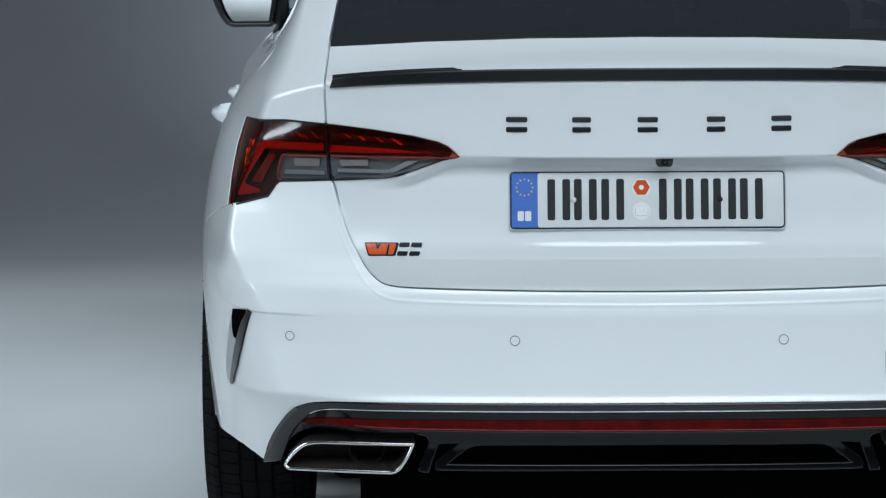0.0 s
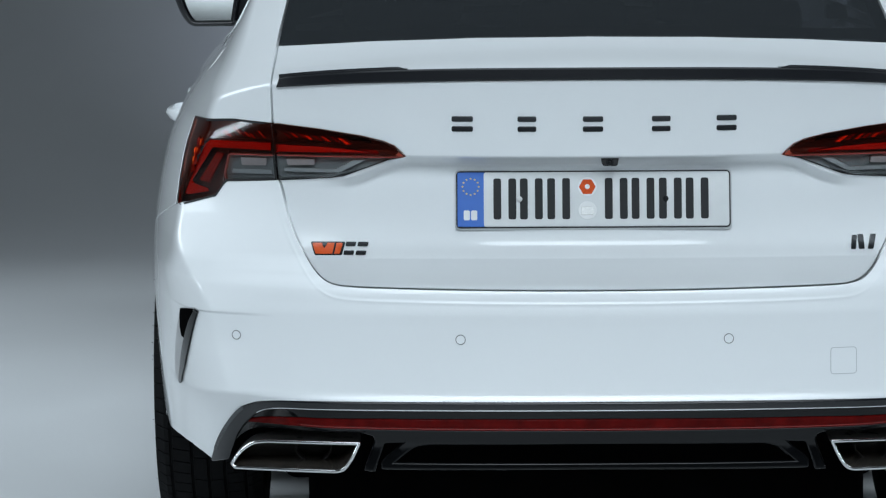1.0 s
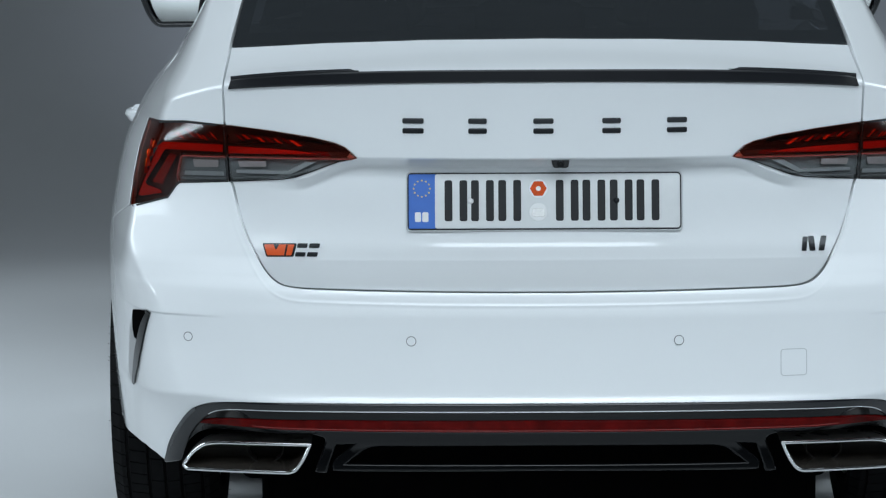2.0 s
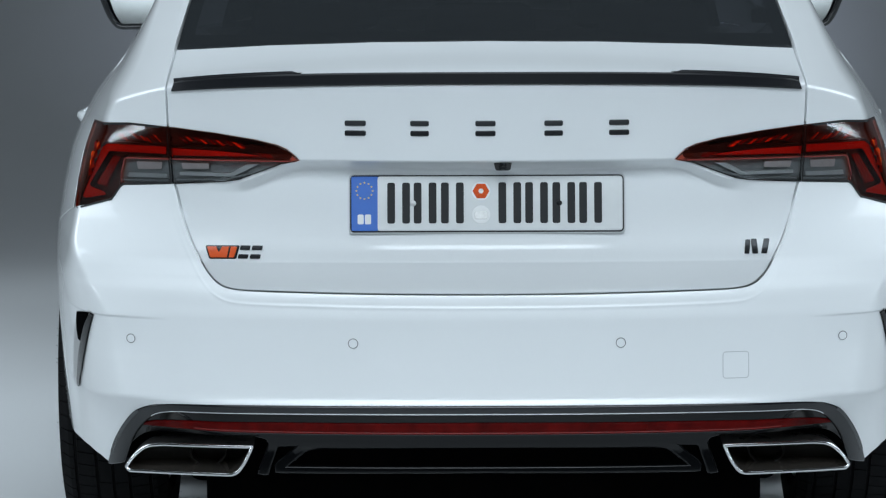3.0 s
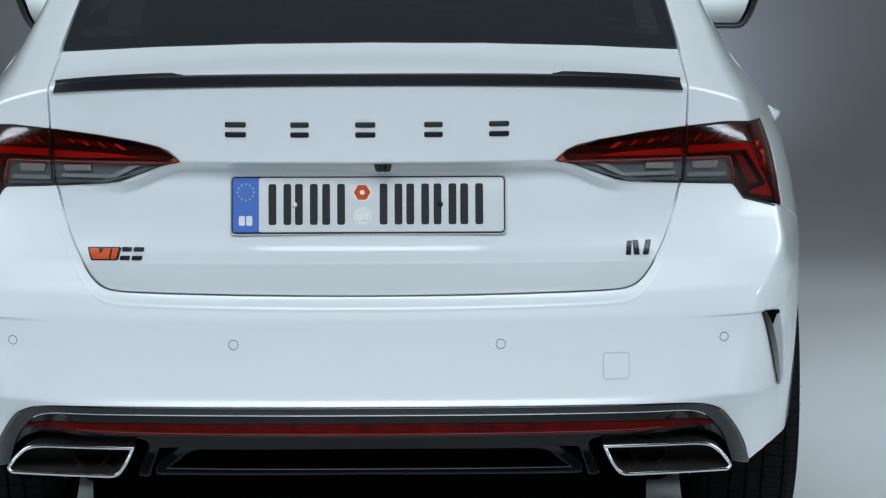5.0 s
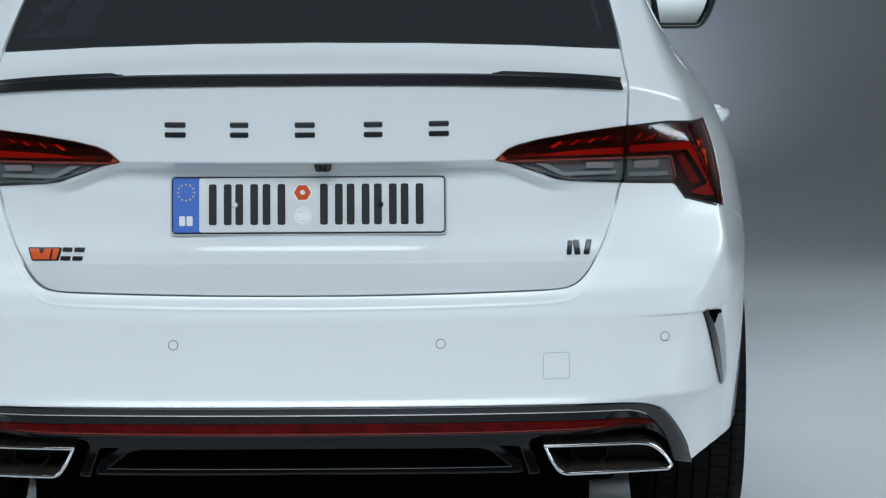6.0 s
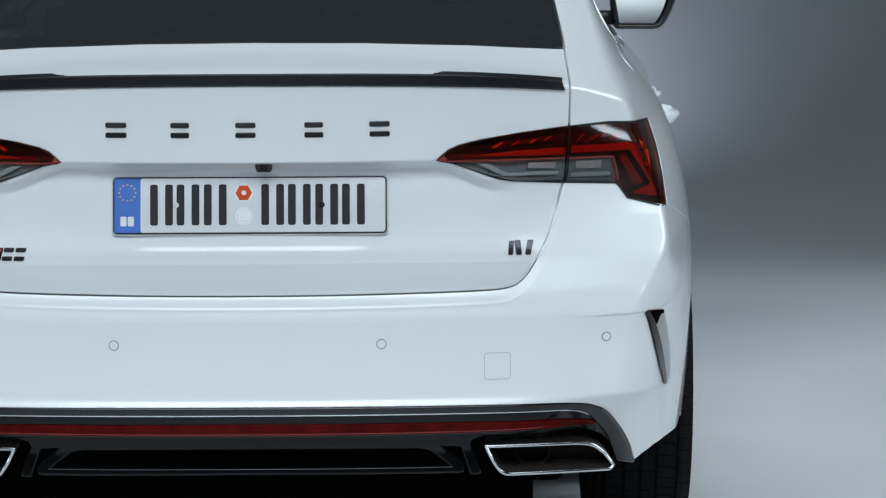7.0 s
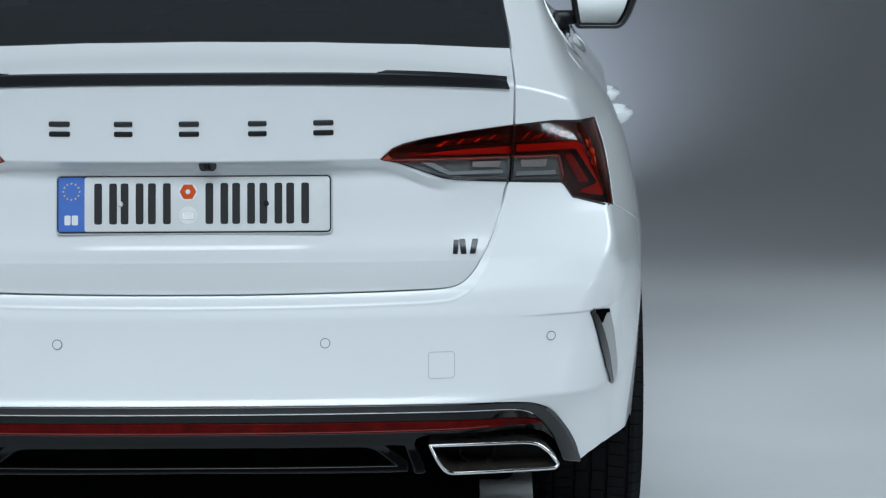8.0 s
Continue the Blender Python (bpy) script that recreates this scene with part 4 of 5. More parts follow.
# ---- parking sensors and towing cover in the bumper ----
for cx, cz, r in ((-0.682, 0.5450, 0.0078), (-0.2545, 0.5473, 0.0085), (0.2505, 0.5473, 0.0085), (0.680, 0.5457, 0.0078)):
    sensor = skin("parking_sensor", disc(cx, cz, r, 28), on_shell, PAINT, car, step=(0.006, 0.006), edge=0.004, off=0.0012, lip=0.003, round_edge=0.0005)
    ribbon("sensor_ring", disc(cx, cz, r + 0.0004, 32), 0.0014, on_shell, GREY_RING, sensor, off=0.0016)
cover = skin("towing_cover", rect(0.4455, 0.4940, 0.4765, 0.5250, 0.006), on_shell, PAINT, car, step=(0.012, 0.006), edge=0.006, off=0.0010, lip=0.003, round_edge=0.0006)
ribbon("cover_seam", spread(rect(0.4450, 0.4945, 0.4760, 0.5255, 0.0065), 0.006), 0.0013, on_shell, PALE_RING, cover, off=0.0012)

# ---- black corner vents ----
FIN = [(0.7972, 0.5780), (0.7641, 0.5886), (0.7575, 0.5854), (0.7678, 0.5495), (0.7785, 0.5076), (0.7897, 0.4639), (0.8018, 0.4231), (0.8071, 0.4144), (0.8128, 0.4126), (0.8184, 0.4180), (0.8208, 0.4365), (0.8170, 0.4827), (0.8091, 0.5305)]
BLADE = [(0.7641, 0.5880), (0.7575, 0.5848), (0.7678, 0.5495), (0.7785, 0.5076), (0.7897, 0.4639), (0.8018, 0.4231), (0.8068, 0.4150), (0.8090, 0.4171), (0.8047, 0.4438), (0.7985, 0.4790), (0.7891, 0.5187), (0.7772, 0.5581)]
THROAT = [(0.7668, 0.5872), (0.7965, 0.5776), (0.7975, 0.5718), (0.7910, 0.5738), (0.7867, 0.5671), (0.7820, 0.5560), (0.7775, 0.5600)]
LONG_THROAT = [(0.7668, 0.5872), (0.7965, 0.5776), (0.7985, 0.5640), (0.7990, 0.5400), (0.7960, 0.5230), (0.7895, 0.5210), (0.7775, 0.5600)]
for side in (1, -1):
    # the fin's shading is put into its grey base colour
    vent = skin("corner_vent", to_wrap(FIN), on_wrap, VENT_SHADE_GREY, car, step=(0.02, 0.012), edge=0.01, off=0.0012, lip=0.006, side=side, label="slim black corner vent", round_edge=0.002)
    skin("vent_blade", to_wrap(BLADE), on_wrap, VENT_BLACK, vent, step=(0.02, 0.012), edge=0.01, off=0.004, lip=0.012, side=side, round_edge=0.0012)
    # flat shade-black patch for the hollow, longer on the left
    skin("vent_throat", to_wrap(THROAT if side > 0 else LONG_THROAT), on_wrap, BLACK, vent, step=(0.02, 0.012), edge=0.01, off=0.003, lip=0.004, side=side)
    ribbon("marker_slit", [(u, z) for u, z in to_wrap([(0.8293, 0.5300)])] + [(to_wrap([(0.8293, 0.5300)])[0][0] + 0.002, 0.510)], 0.0015, on_wrap, GREY_RING, vent, off=0.0008, closed=False, side=side)

# ---- black valance with reflector strip and exhausts ----
frame_in = swing([(0.7100, 0.2870), (0.7040, 0.3050), (0.6900, 0.3400), (0.6690, 0.3720), (0.6450, 0.3960), (0.6150, 0.4080), (0.551, 0.4125), (0.335, 0.4155), (0.0, 0.4165)], 6)
frame_out = [(x - 0.0018, z - 0.0028) for x, z in low_edge[:-1]] + [(0.0, low_edge[-1][1] - 0.0028)]
strip = frame_out[:-1] + [(-x, z) for x, z in reversed(frame_out)] + [(-x, z) for x, z in frame_in[:-1]] + [(x, z) for x, z in reversed(frame_in)]
valance = tagged(new("valance"), "gloss black valance under the bumper")
valance.parent = car
skin("valance_frame", strip, on_shell, FRAME_BLACK, valance, step=(0.02, 0.005), edge=0.008, off=0.003, lip=0.02, round_edge=0.005, label="gloss black raised frame")
EXHAUST = rounded([(0.6880, 0.2885), (0.6968, 0.2990), (0.6800, 0.3240), (0.6550, 0.3445), (0.6250, 0.3495), (0.4420, 0.3525), (0.4560, 0.3210), (0.4765, 0.2905)], [0.012, 0.010, 0.03, 0.03, 0.03, 0.005, 0.01, 0.018], 6)
OPENING = rounded([(0.7090, 0.2700), (0.7060, 0.3010), (0.6900, 0.3360), (0.6550, 0.3580), (0.6100, 0.3650), (0.4420, 0.3680), (0.4190, 0.3610), (0.4150, 0.3490), (0.4450, 0.2700)], [0, 0.02, 0.03, 0.03, 0.03, 0.008, 0.01, 0.01, 0], 4)
SLOT = rounded([(0.388, 0.3060), (0.347, 0.3410), (0.322, 0.3465), (0.0, 0.3490), (-0.322, 0.3465), (-0.347, 0.3410), (-0.388, 0.3060), (0.0, 0.3075)], [0.004, 0.012, 0.02, 0.3, 0.02, 0.012, 0.004, 0.3], 5)
low_back = lambda x, z: np.stack([x, shell_y(x, z) + 0.005 + 0.007 * smooth(0.375, 0.345, z) - 0.20 * smax(0.340 - z, 0 * z, 0.004), z], -1)
right = list(reversed(frame_in[:-1]))
bottom = [(0.4360, 0.2945), (0.4205, 0.2945), (0.4030, 0.3440), (0.3990, 0.3475), (0.3560, 0.3495), (0.3980, 0.3165), (0.4035, 0.3090), (0.4030, 0.2990), (0.0, 0.3020)]
edge_of_opening = [q for q in OPENING if q[1] > 0.2955]
right_half = right + [(0.7075, 0.2955)] + edge_of_opening[1:] + bottom
left_half = [(-x, z) for x, z in reversed(right_half[:-1])]
skin("valance_body", [(0.0, 0.4165)] + right_half + left_half, low_back, GLOSS_BLACK, valance, holes=[SLOT], step=(0.02, 0.006), edge=0.008, lip=0.02, round_edge=0.004)
# black box added as the shade behind the openings
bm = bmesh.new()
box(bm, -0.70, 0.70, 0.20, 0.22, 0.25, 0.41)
part("valance_shade_bed", bm, BLACK, valance)
REFLECT = [(0.6640, 0.3745), (0.6540, 0.3790), (0.6360, 0.3830), (0.600, 0.3872), (0.551, 0.3902), (0.40, 0.3935), (0.0, 0.3955)]
REFLECT_LOW = [(0.0, 0.3755), (0.444, 0.3755), (0.560, 0.3760)]
skin("reflector_strip", REFLECT + [(-x, z) for x, z in reversed(REFLECT[:-1])] + [(-x, z) for x, z in reversed(REFLECT_LOW[1:])] + REFLECT_LOW, low_back, REFLECTOR_RED, valance, step=(0.02, 0.005), edge=0.01, off=0.0035, lip=0.006, round_edge=0.002, label="dark red reflector strip")
strip_foot = spread([(-a, b) for a, b in reversed(REFLECT_LOW[1:])] + REFLECT_LOW, 0.015, False)
ribbon("strip_lip", [(x, z + 0.0018) for x, z in strip_foot], 0.0018, low_back, STRIP_EDGE, valance, off=0.0050, closed=False, label="bright red lower edge")
ribbon("strip_edge", [(x, z - 0.0022) for x, z in strip_foot], 0.0012, low_back, DARK_CHROME, valance, off=0.0022, closed=False, label="thin grey edge line")
for cx in (-0.3035, 0.3015):
    skin("strip_joint", rect(cx - 0.0012, cx + 0.0012, 0.3770, 0.3925), low_back, REFLECTOR_RED, valance, step=(0.02, 0.01), edge=0.006, off=0.0045, lip=0.002)
# chrome ribbons drawn as the highlight along the frame's inner edge
ribbon("frame_highlight", [(x, z - 0.0012) for x, z in frame_in if x < 0.648], 0.0016, on_shell, CHROME, valance, off=0.0045, closed=False, label="thin bright highlight line on the frame edge")
ribbon("frame_highlight", [(x, z - 0.0012) for x, z in frame_in if x < 0.648], 0.0016, on_shell, CHROME, valance, off=0.0045, closed=False, side=-1)
gap_half = [(x - 0.0010, z - 0.0019) for x, z in low_edge[:-1]] + [(0.0, low_edge[-1][1] - 0.0019)]
ribbon("frame_gap", gap_half + [(-x, z) for x, z in reversed(gap_half[:-1])], 0.0032, on_shell, SEAM, valance, off=0.0012, closed=False)
bend = [(1.02 * x1 - 0.02 * x0, 1.02 * z1 - 0.02 * z0 + 0.0005) for (x0, z0), (x1, z1) in zip(frame_in, frame_out) if 0.660 < x0 < 0.708]
for side in (1, -1):
    # flat lighter band paints the sheen of the frame's chamfer
    ribbon("frame_chamfer_sheen", bend, 0.0070, on_shell, CHAMFER_LIT, valance, off=0.0046, closed=False, side=side)

for side in (1, -1):
    tip = tagged(new("exhaust_tip"), "wide trapezoid chrome exhaust trim")
    tip.parent = car
    outline = spread(EXHAUST, 0.008)
    tilt = lambda x: -0.058 + 0.34 * (x - 0.444) ** 2 + 0.22 * (x - 0.444)
    mids = shrink([tuple(q) for q in outline], 0.0035)
    tube("trim_ring", [(side * x, tilt(x), z) for x, z in mids], 0.0037, CHROME, tip, ring=12, flat=1.3, label="polished chrome rim")
    for name, d, y1, mat in (("outer_sleeve", 0.001, 0.10, STEEL), ("inner_sleeve", 0.0065, 0.12, SLEEVE)):
        loop = shrink([tuple(q) for q in outline], d)
        n = len(loop)
        verts = [(side * x, tilt(x), z) for x, z in loop] + [(side * (x * 0.97 + 0.017), y1, z * 0.95 + 0.016) for x, z in loop]
        mesh_object(name, verts, [(i, (i + 1) % n, n + (i + 1) % n, n + i) for i in range(n)], mat, tip)
    loop = shrink([tuple(q) for q in outline], 0.006)
    mesh_object("end_wall", [(side * (x * 0.97 + 0.017), 0.115, z * 0.95 + 0.016) for x, z in loop], [tuple(range(len(loop)))], DARK, tip, smoothed=False)
    ring = [(side * 0.538 + 0.034 * math.cos(2 * math.pi * k / 28), 0.06, 0.3190 + 0.026 * math.sin(2 * math.pi * k / 28)) for k in range(28)]
    tube("pipe_rim", ring, 0.0016, DARK, tip, ring=8)
    verts = ring + [(x, 0.113, z) for x, y, z in ring]
    mesh_object("pipe", verts, [(k, (k + 1) % 28, 28 + (k + 1) % 28, 28 + k) for k in range(28)], DARK, tip)

# ---- sides, roof, glass and front of the car ----
AXLE_R, AXLE_F, WHEEL_Z, WHEEL_R = 1.03, 3.716, 0.331, 0.331
ARCH = 0.372


def arch(cy, start, end, n=26):
    return [(cy + ARCH * math.cos(g), WHEEL_Z + ARCH * math.sin(g)) for g in np.linspace(start, end, n)]


rear_arch = [q for q in arch(AXLE_R, math.pi + 0.12, -0.3) if q[0] > REACH]
front_arch = arch(AXLE_F, math.pi + 0.3, -0.1)
side_outline = [(REACH, 0.302)] + [q for q in rear_arch] + [(1.42, 0.235), (3.30, 0.235)] + front_arch + [(4.35, 0.30), (4.42, 0.45), (4.42, 0.72), (4.20, 0.83), (3.70, 0.93), (3.35, 0.965), (1.20, 1.025), (0.815, 1.086), (0.70, 1.057), (REACH, 1.055)]
for side in (1, -1):
    skin("side_panel", side_outline, on_flank, PAINT, car, step=(0.05, 0.03), edge=0.04, lip=0.012, side=side)
    glass_outline = [(0.82, 1.090), (1.20, 1.030), (3.20, 0.972), (2.75, 1.22), (2.30, 1.385), (1.55, 1.385), (1.15, 1.30), (0.86, 1.15)]
    skin("side_glass", glass_outline, lambda y, z: on_flank(y, z) - np.array([0.006, 0, 0]), GLASS, car, step=(0.08, 0.05), edge=0.06, lip=0.004, side=side, label="dark tinted side glass")
    rail = [(REACH, 1.060), (0.70, 1.062), (0.817, 1.092), (0.857, 1.153), (1.15, 1.303), (1.55, 1.385), (2.30, 1.385), (2.75, 1.22), (3.20, 0.972), (3.35, 0.970), (2.83, 1.27), (2.38, 1.425), (1.50, 1.425), (1.20, 1.375), (0.98, 1.25)]
    skin("roof_rail", rail, on_flank, PAINT, car, step=(0.06, 0.04), edge=0.03, lip=0.006, side=side)
    for y0, hz in ((1.06, 0.862), (2.08, 0.831)):
        handle = tagged(new("door_handle"), "white pull handle on the door")
        handle.parent = car
        bm = bmesh.new()
        x = float(flank_x(y0 + 0.25, hz)) + (0.014 if y0 > 2 else 0.0)
        path = [(y0 + 0.19, -0.004), (y0 + 0.21, 0.022), (y0 + 0.25, 0.039), (y0 + 0.36, 0.039), (y0 + 0.40, 0.022), (y0 + 0.42, -0.004)]
        verts = []
        for j, (y, d) in enumerate(path):
            h = 0.012 if j in (0, 5) else 0.0175
            verts += [bm.verts.new((side * (x + d - 0.024), y, hz - h)), bm.verts.new((side * (x + d - 0.008), y, hz - h * 0.5)), bm.verts.new((side * (x + d + 0.002), y, hz + h * 0.3)),
                      bm.verts.new((side * (x + d), y, hz + h * 0.8)), bm.verts.new((side * (x + d - 0.012), y, hz + h))]
        for j in range(5):
            for k in range(5):
                l = (k + 1) % 5
                bm.faces.new((verts[j * 5 + k], verts[j * 5 + l], verts[(j + 1) * 5 + l], verts[(j + 1) * 5 + k]))
        bm.faces.new(verts[:5])
        bm.faces.new(verts[-5:])
        bmesh.ops.recalc_face_normals(bm, faces=bm.faces[:])
        part("grip", bm, PAINT, handle, smoothed=True)

# rear window, laid in the leaning back of the car
win_side = [(float(gap_x(z)) - 0.003, float(z)) for z in np.linspace(1.0825, 1.385, 24)]
win_half = [(0.0, 1.1013), (0.22, 1.0990), (0.42, 1.0921)] + win_side
rear_window = skin("rear_window", win_half + [(0.0, 1.405)] + [(-x, z) for x, z in reversed(win_half[1:])], on_gate, GLASS, car, step=(0.02, 0.008), edge=0.01, off=-0.001, lip=0.004, label="dark tinted rear window")
band = [(0.0, 1.1003), (0.22, 1.0980), (0.42, 1.0911)] + [(float(gap_x(z)) - 0.003, float(z)) for z in np.linspace(1.0820, 1.385, 24)]
band_in = [(0.0, 1.1155), (0.22, 1.1135), (0.42, 1.1070)] + [(float(gap_x(z)) - 0.030, float(z)) for z in np.linspace(1.1030, 1.370, 24)]
for side in (1, -1):
    skin("window_border", band + list(reversed(band_in)), back_in(on_gate, 0.014), BLACK, rear_window, step=(0.02, 0.006), edge=0.01, lip=0, side=side, label="black printed glass border")

# roof, windscreen, bonnet and nose close the body
roof_line = curve([(0.95, 1.375), (1.36, 1.425), (1.75, 1.448), (2.1, 1.457), (2.5, 1.440), (2.75, 1.395)])


def roof(a, b):
    y = 0.98 + (2.70 - 0.98) * a
    z = float(roof_line(y))
    w = float(half_width(min(z - 0.03, 1.425))) - 0.004 if y > 1.2 else 0.555
    x = w * (2 * b - 1)
    return (x, y, z - 0.035 * (2 * b - 1) ** 2)


def under(parent, ob):
    ob.parent = parent
    return ob


under(car, sheet("roof", 20, 14, roof, PAINT))
screen_w = curve([(2.70, 0.56), (3.45, 0.70)])
under(car, sheet("windscreen", 10, 10, lambda a, b: (float(screen_w(2.70 + 0.80 * a)) * (2 * b - 1), 2.70 + 0.80 * a - 0.10 * (2 * b - 1) ** 2 * a, 1.405 - 0.43 * a - 0.03 * (2 * b - 1) ** 2), GLASS))
under(car, sheet("bonnet", 14, 12, lambda a, b: ((0.80 - 0.10 * a * a) * (2 * b - 1), 3.38 + 1.10 * a, 1.00 - 0.06 * a - 0.13 * a * a - 0.05 * (2 * b - 1) ** 2 * (1 - 0.5 * a)), PAINT))
under(car, sheet("nose", 12, 12, lambda a, b: ((0.78 - 0.03 * a) * (2 * b - 1), 4.50 + 0.10 * math.sin(math.pi * a * 0.9) - 0.22 * (2 * b - 1) ** 4, 0.81 - 0.60 * a), PAINT))
# underbody plate; the lower boxes are added to block light and blacken the floor
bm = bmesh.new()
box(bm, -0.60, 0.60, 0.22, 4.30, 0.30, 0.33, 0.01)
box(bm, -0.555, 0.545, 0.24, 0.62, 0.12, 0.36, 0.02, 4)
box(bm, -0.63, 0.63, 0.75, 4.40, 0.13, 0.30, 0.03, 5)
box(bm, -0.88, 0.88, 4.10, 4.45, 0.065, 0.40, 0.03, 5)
part("underbody_shade_blocks", bm, BLACK, car)
# wheel liners, plus an unseen low sill block that keeps side light out
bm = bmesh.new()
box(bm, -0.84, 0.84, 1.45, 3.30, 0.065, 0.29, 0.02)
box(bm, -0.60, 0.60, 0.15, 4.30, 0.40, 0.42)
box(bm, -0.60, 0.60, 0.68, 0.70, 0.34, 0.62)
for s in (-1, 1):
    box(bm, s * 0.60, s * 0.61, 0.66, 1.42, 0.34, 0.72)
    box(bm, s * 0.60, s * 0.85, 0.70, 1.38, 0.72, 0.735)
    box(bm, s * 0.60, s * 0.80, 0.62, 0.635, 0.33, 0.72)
part("liner_and_sill_block", bm, BLACK, car)

# cabin behind the dark glass
bm = bmesh.new()
box(bm, -0.60, 0.60, 0.30, 1.05, 0.955, 0.975)
part("parcel_shelf", bm, CLOTH, car, "dark cloth parcel shelf")
bm = bmesh.new()
box(bm, -0.62, 0.62, 1.02, 1.16, 0.55, 1.02, 0.03)
part("rear_bench", bm, CLOTH, car, "dark cloth rear bench", smoothed=True)
for cx in (-0.38, 0.0, 0.38):
    bm = bmesh.new()
    box(bm, cx - 0.12, cx + 0.12, 1.05, 1.14, 1.02, 1.13, 0.03)
    part("headrest", bm, CLOTH, car, smoothed=True)
for cx in (-0.38, 0.38):
    bm = bmesh.new()
    box(bm, cx - 0.22, cx + 0.22, 1.95, 2.08, 0.5, 1.02, 0.04)
    box(bm, cx - 0.15, cx + 0.15, 1.98, 2.06, 1.02, 1.25, 0.04)
    part("front_seat", bm, CLOTH, car, smoothed=True)

# ---- door mirrors ----
for side in (1, -1):
    mirror = tagged(new("door_mirror"), "door mirror with black housing")
    mirror.parent = car
    shape = rounded([(0.850, 0.966), (0.972, 0.965), (0.996, 0.998), (1.020, 1.060), (1.022, 1.110), (0.985, 1.132), (0.846, 1.126), (0.834, 1.060)], [0.012, 0.02, 0.02, 0.03, 0.02, 0.03, 0.02, 0.02], 5)
    extrude("housing", shape, 3.065, 3.12, SATIN_BLACK, mirror, side, bevel=0.006)
    tube("mirror_rim", [(side * x, 3.045, z) for x, z in shrink([tuple(q) for q in spread(shape, 0.012)], 0.006)], 0.0095, FRAME_BLACK, mirror, ring=8, flat=3.0)
    extrude("cap", shrink([tuple(q) for q in spread(shape, 0.01)], 0.004), 3.12, 3.19, PAINT, mirror, side)
    skin("mirror_glass", [(0.850 + (x - 0.850) * 0.94, z) for x, z in shrink([tuple(q) for q in spread(shape, 0.01)], 0.013)], lambda x, z: np.stack([x, 3.036 + 0.15 * (z - 1.0) + 0.5 * ((x - 0.93) ** 2 + (z - 1.05) ** 2), z], -1), MIRROR, mirror, step=(0.01, 0.01), edge=0.01, lip=0.004, side=side, label="silvered mirror glass")
    bm = bmesh.new()
    box(bm, side * 0.77, side * 0.86, 3.08, 3.14, 0.972, 1.010, 0.008)
    if side < 0:
        box(bm, -0.808, -0.86, 3.055, 3.13, 0.968, 1.125, 0.010)
    part("arm", bm, SATIN_BLACK, mirror, smoothed=True)

# ---- wheels ----
def tyre_mesh():
    """A low road tyre with four grooves and slanted cuts across the ribs, round the x axis."""
    half = 0.1165
    prof = []
    ribs = [(-0.1165, -0.086), (-0.078, -0.040), (-0.032, -0.004), (0.004, 0.032), (0.040, 0.078), (0.086, 0.1165)]
    crown = lambda x: WHEEL_R - 0.25 * x * x - 0.012 * float(smooth(0.095, 0.1165, abs(x)))
    prof.append((-0.095, 0.235, 0))
    prof.append((-0.114, 0.262, 0))
    prof.append((-0.1185, 0.295, 0))
    for i, (a, b) in enumerate(ribs):
        n = 4 if i in (0, 5) else 3
        for k in range(n):
            x = a + (b - a) * k / (n - 1)
            prof.append((x, crown(x), 1 + i))
        if i < 5:
            c, d = b + 0.0015, ribs[i + 1][0] - 0.0015
            prof += [(c, crown(c) - 0.0068, 0), (d, crown(d) - 0.0068, 0)]
    prof += [(0.1185, 0.295, 0), (0.114, 0.262, 0), (0.095, 0.235, 0)]
    pitches, cuts = 66, (0.0, 0.46, 0.90, 0.915, 0.985)
    verts, faces = [], []
    k = len(prof)
    total = pitches * len(cuts)
    for p in range(pitches):
        for c, q in enumerate(cuts):
            for x, r, rib in prof:
                depth = 0.0045 if rib and c in (3, 4) else 0.0
                if rib in (3, 4) and p % 2:
                    depth = 0.0
                skew = 0.55 * (abs(x) / half) ** 1.3 + (0.5 if rib in (2, 5) else 0.0)
                g = 2 * math.pi * (p + q + skew) / pitches
                rr = r - depth
                verts.append((x, rr * math.cos(g), rr * math.sin(g)))
    for i in range(total):
        j = (i + 1) % total
        for a in range(k - 1):
            faces.append((i * k + a, i * k + a + 1, j * k + a + 1, j * k + a))
    return verts, [f[::-1] for f in faces]


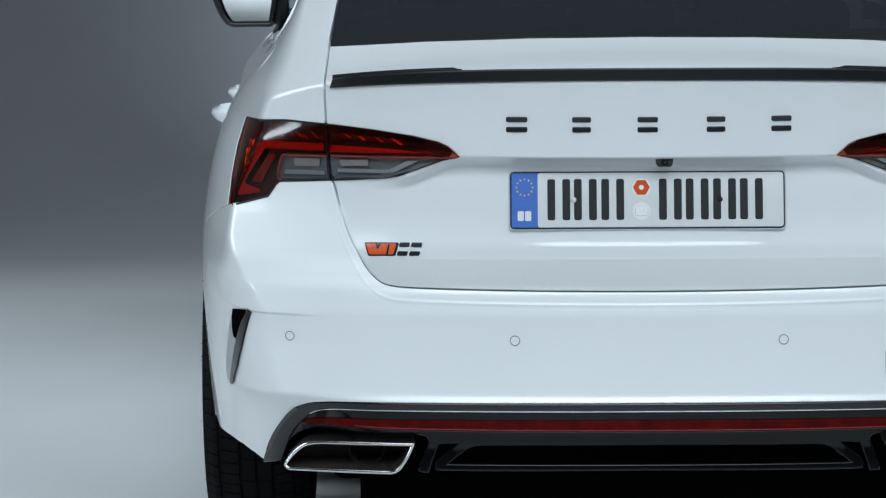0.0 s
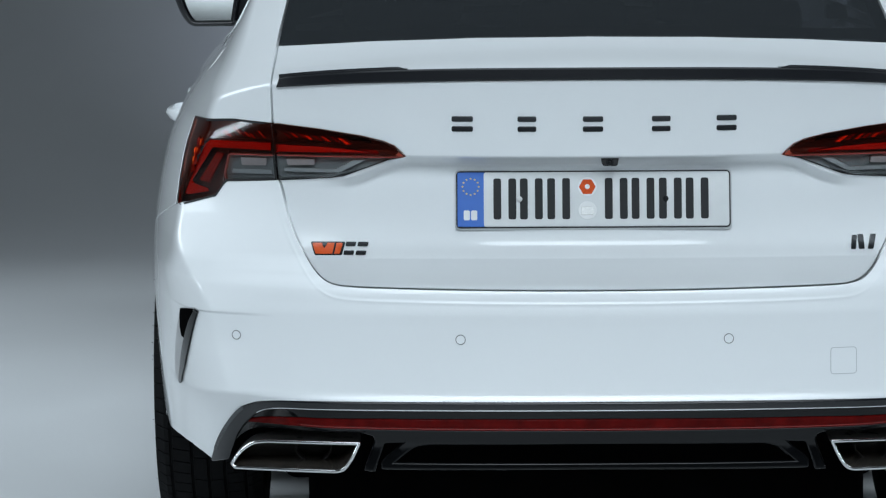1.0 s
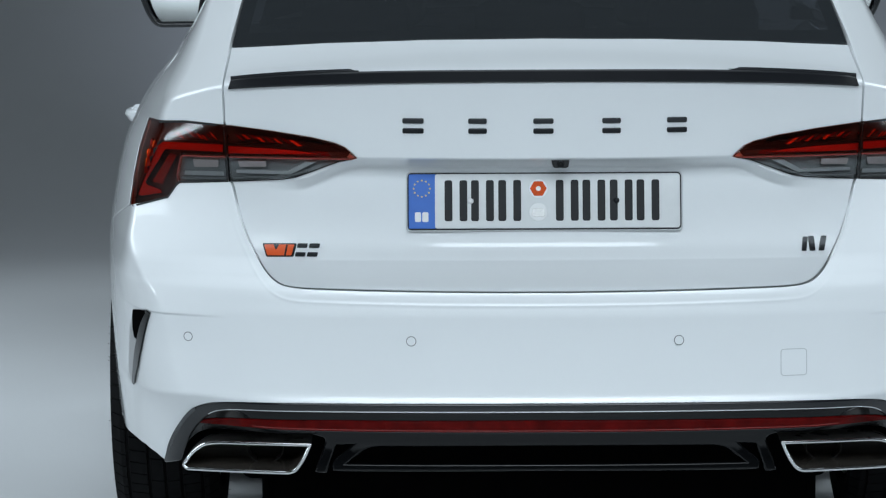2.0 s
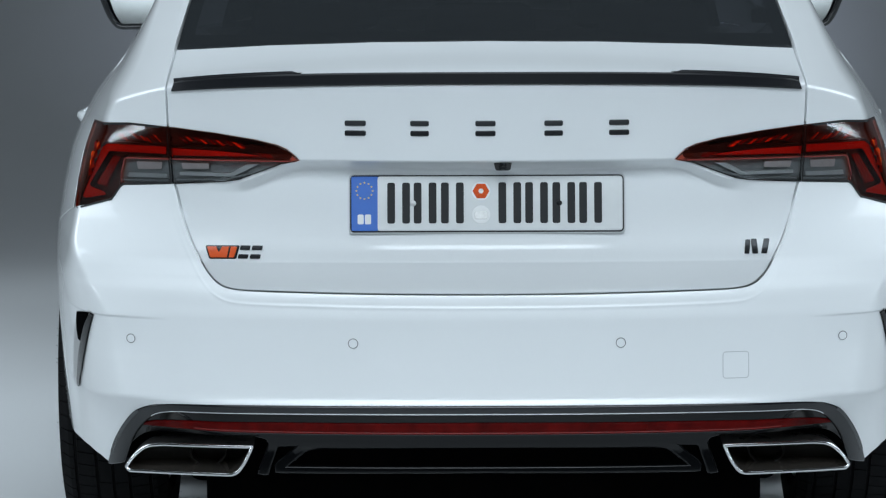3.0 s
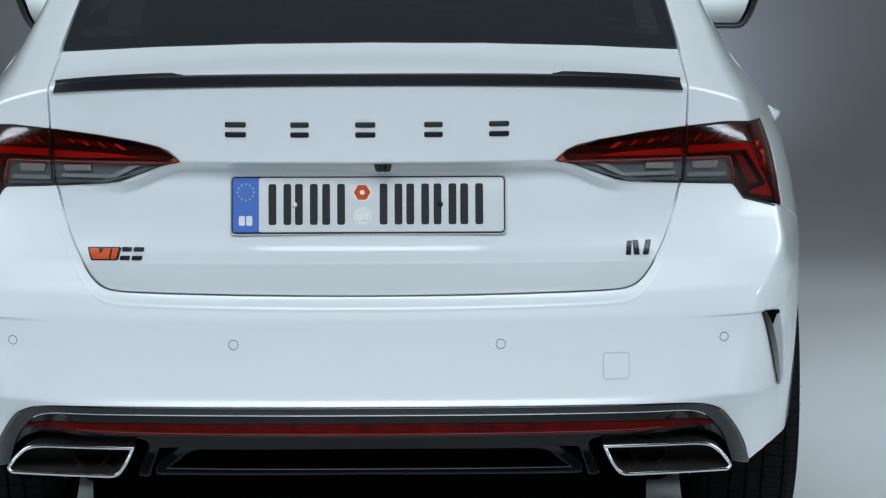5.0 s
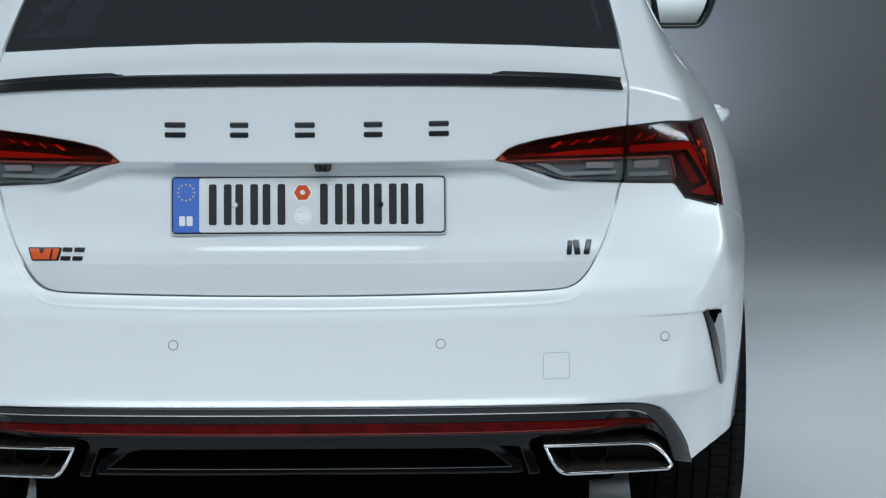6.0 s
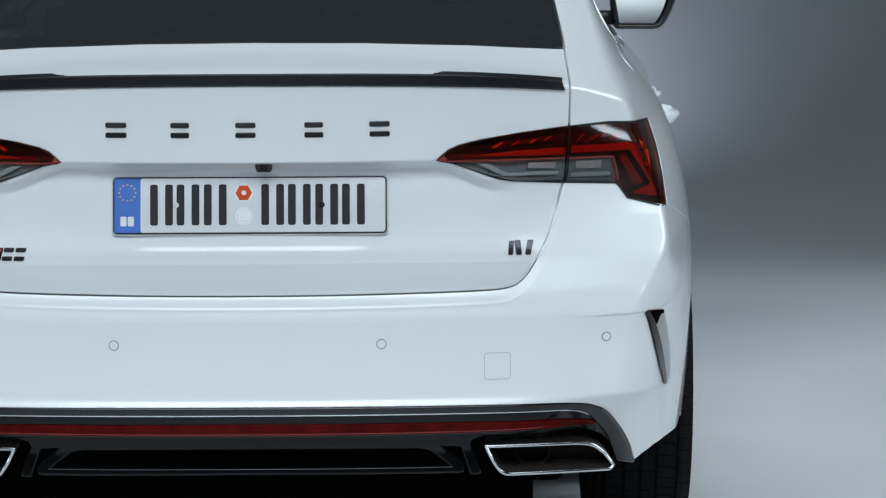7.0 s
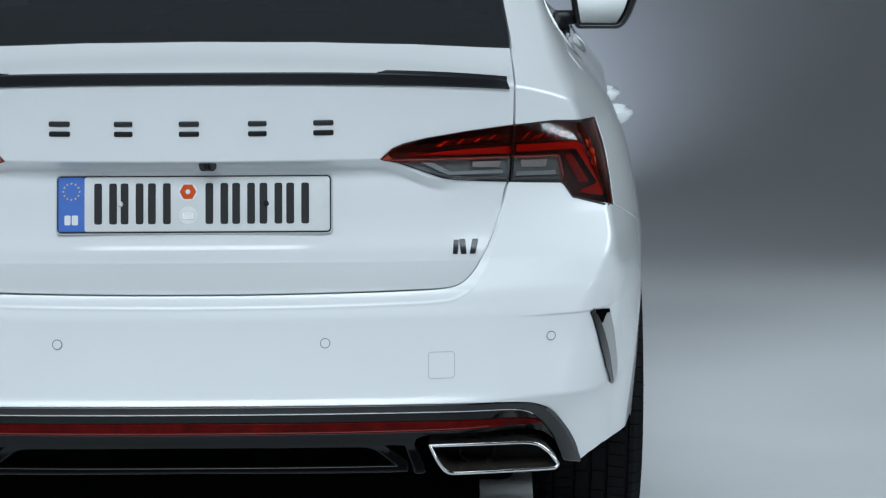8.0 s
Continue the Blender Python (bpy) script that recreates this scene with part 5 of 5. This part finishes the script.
wheel = tagged(new("wheel"), "black low road tyre on alloy wheel")
wheel.parent = car
tv, tf = tyre_mesh()
mesh_object("tyre", [(x * 0.95, y, z) for x, y, z in tv], tf, RUBBER, wheel, "black rubber tyre with grooved tread", smoothed=False)
hairs = random.Random(3)
bm = bmesh.new()
for k in range(100):
    g, s = hairs.uniform(0, 2 * math.pi), hairs.choice((-1, 1))
    r, size = hairs.uniform(0.288, 0.316), hairs.uniform(0.002, 0.004)
    turn = Matrix.Rotation(g, 4, "X") @ Matrix.Translation((s * 0.112, r, 0)) @ Matrix.Rotation(radians(90 * s + hairs.uniform(-25, 25)), 4, "Y") @ Matrix.Translation((0, 0, size / 2))
    bmesh.ops.create_cone(bm, segments=4, radius1=0.0006, radius2=0.0003, depth=size, matrix=turn)
tagged(part("moulding_hairs", bm, RUBBER, wheel), "thin rubber moulding hairs on the tyre", kind="stuff")
bm = bmesh.new()
prof = [(-0.095, 0.232), (-0.10, 0.240), (-0.09, 0.225), (0.09, 0.225), (0.10, 0.240), (0.095, 0.232)]
seg = 48
rows = [[bm.verts.new((x, r * math.cos(2 * math.pi * s / seg), r * math.sin(2 * math.pi * s / seg))) for x, r in prof] for s in range(seg)]
for s in range(seg):
    for a in range(len(prof) - 1):
        bm.faces.new((rows[s][a], rows[s][a + 1], rows[(s + 1) % seg][a + 1], rows[(s + 1) % seg][a]))
part("rim", bm, ALLOY, wheel, smoothed=True)
for s in range(5):
    bm = bmesh.new()
    box(bm, 0.06, 0.09, 0.02, 0.23, -0.035, 0.035, 0.01)
    bmesh.ops.transform(bm, matrix=Matrix.Rotation(2 * math.pi * s / 5, 4, "X"), verts=bm.verts)
    part("spoke", bm, ALLOY, wheel, smoothed=True)
bm = bmesh.new()
bmesh.ops.create_cone(bm, cap_ends=True, segments=40, radius1=0.17, radius2=0.17, depth=0.03, matrix=Matrix.Rotation(radians(90), 4, "Y"))
part("brake_disc", bm, STEEL, wheel, smoothed=True)
TRACK = 0.786
wheel.matrix_basis = pose(TRACK, AXLE_R, WHEEL_Z)
copy_thing(wheel, pose(-TRACK, AXLE_R, WHEEL_Z, 0, 0, 180))
copy_thing(wheel, pose(TRACK, AXLE_F, WHEEL_Z))
copy_thing(wheel, pose(-TRACK, AXLE_F, WHEEL_Z, 0, 0, 180))
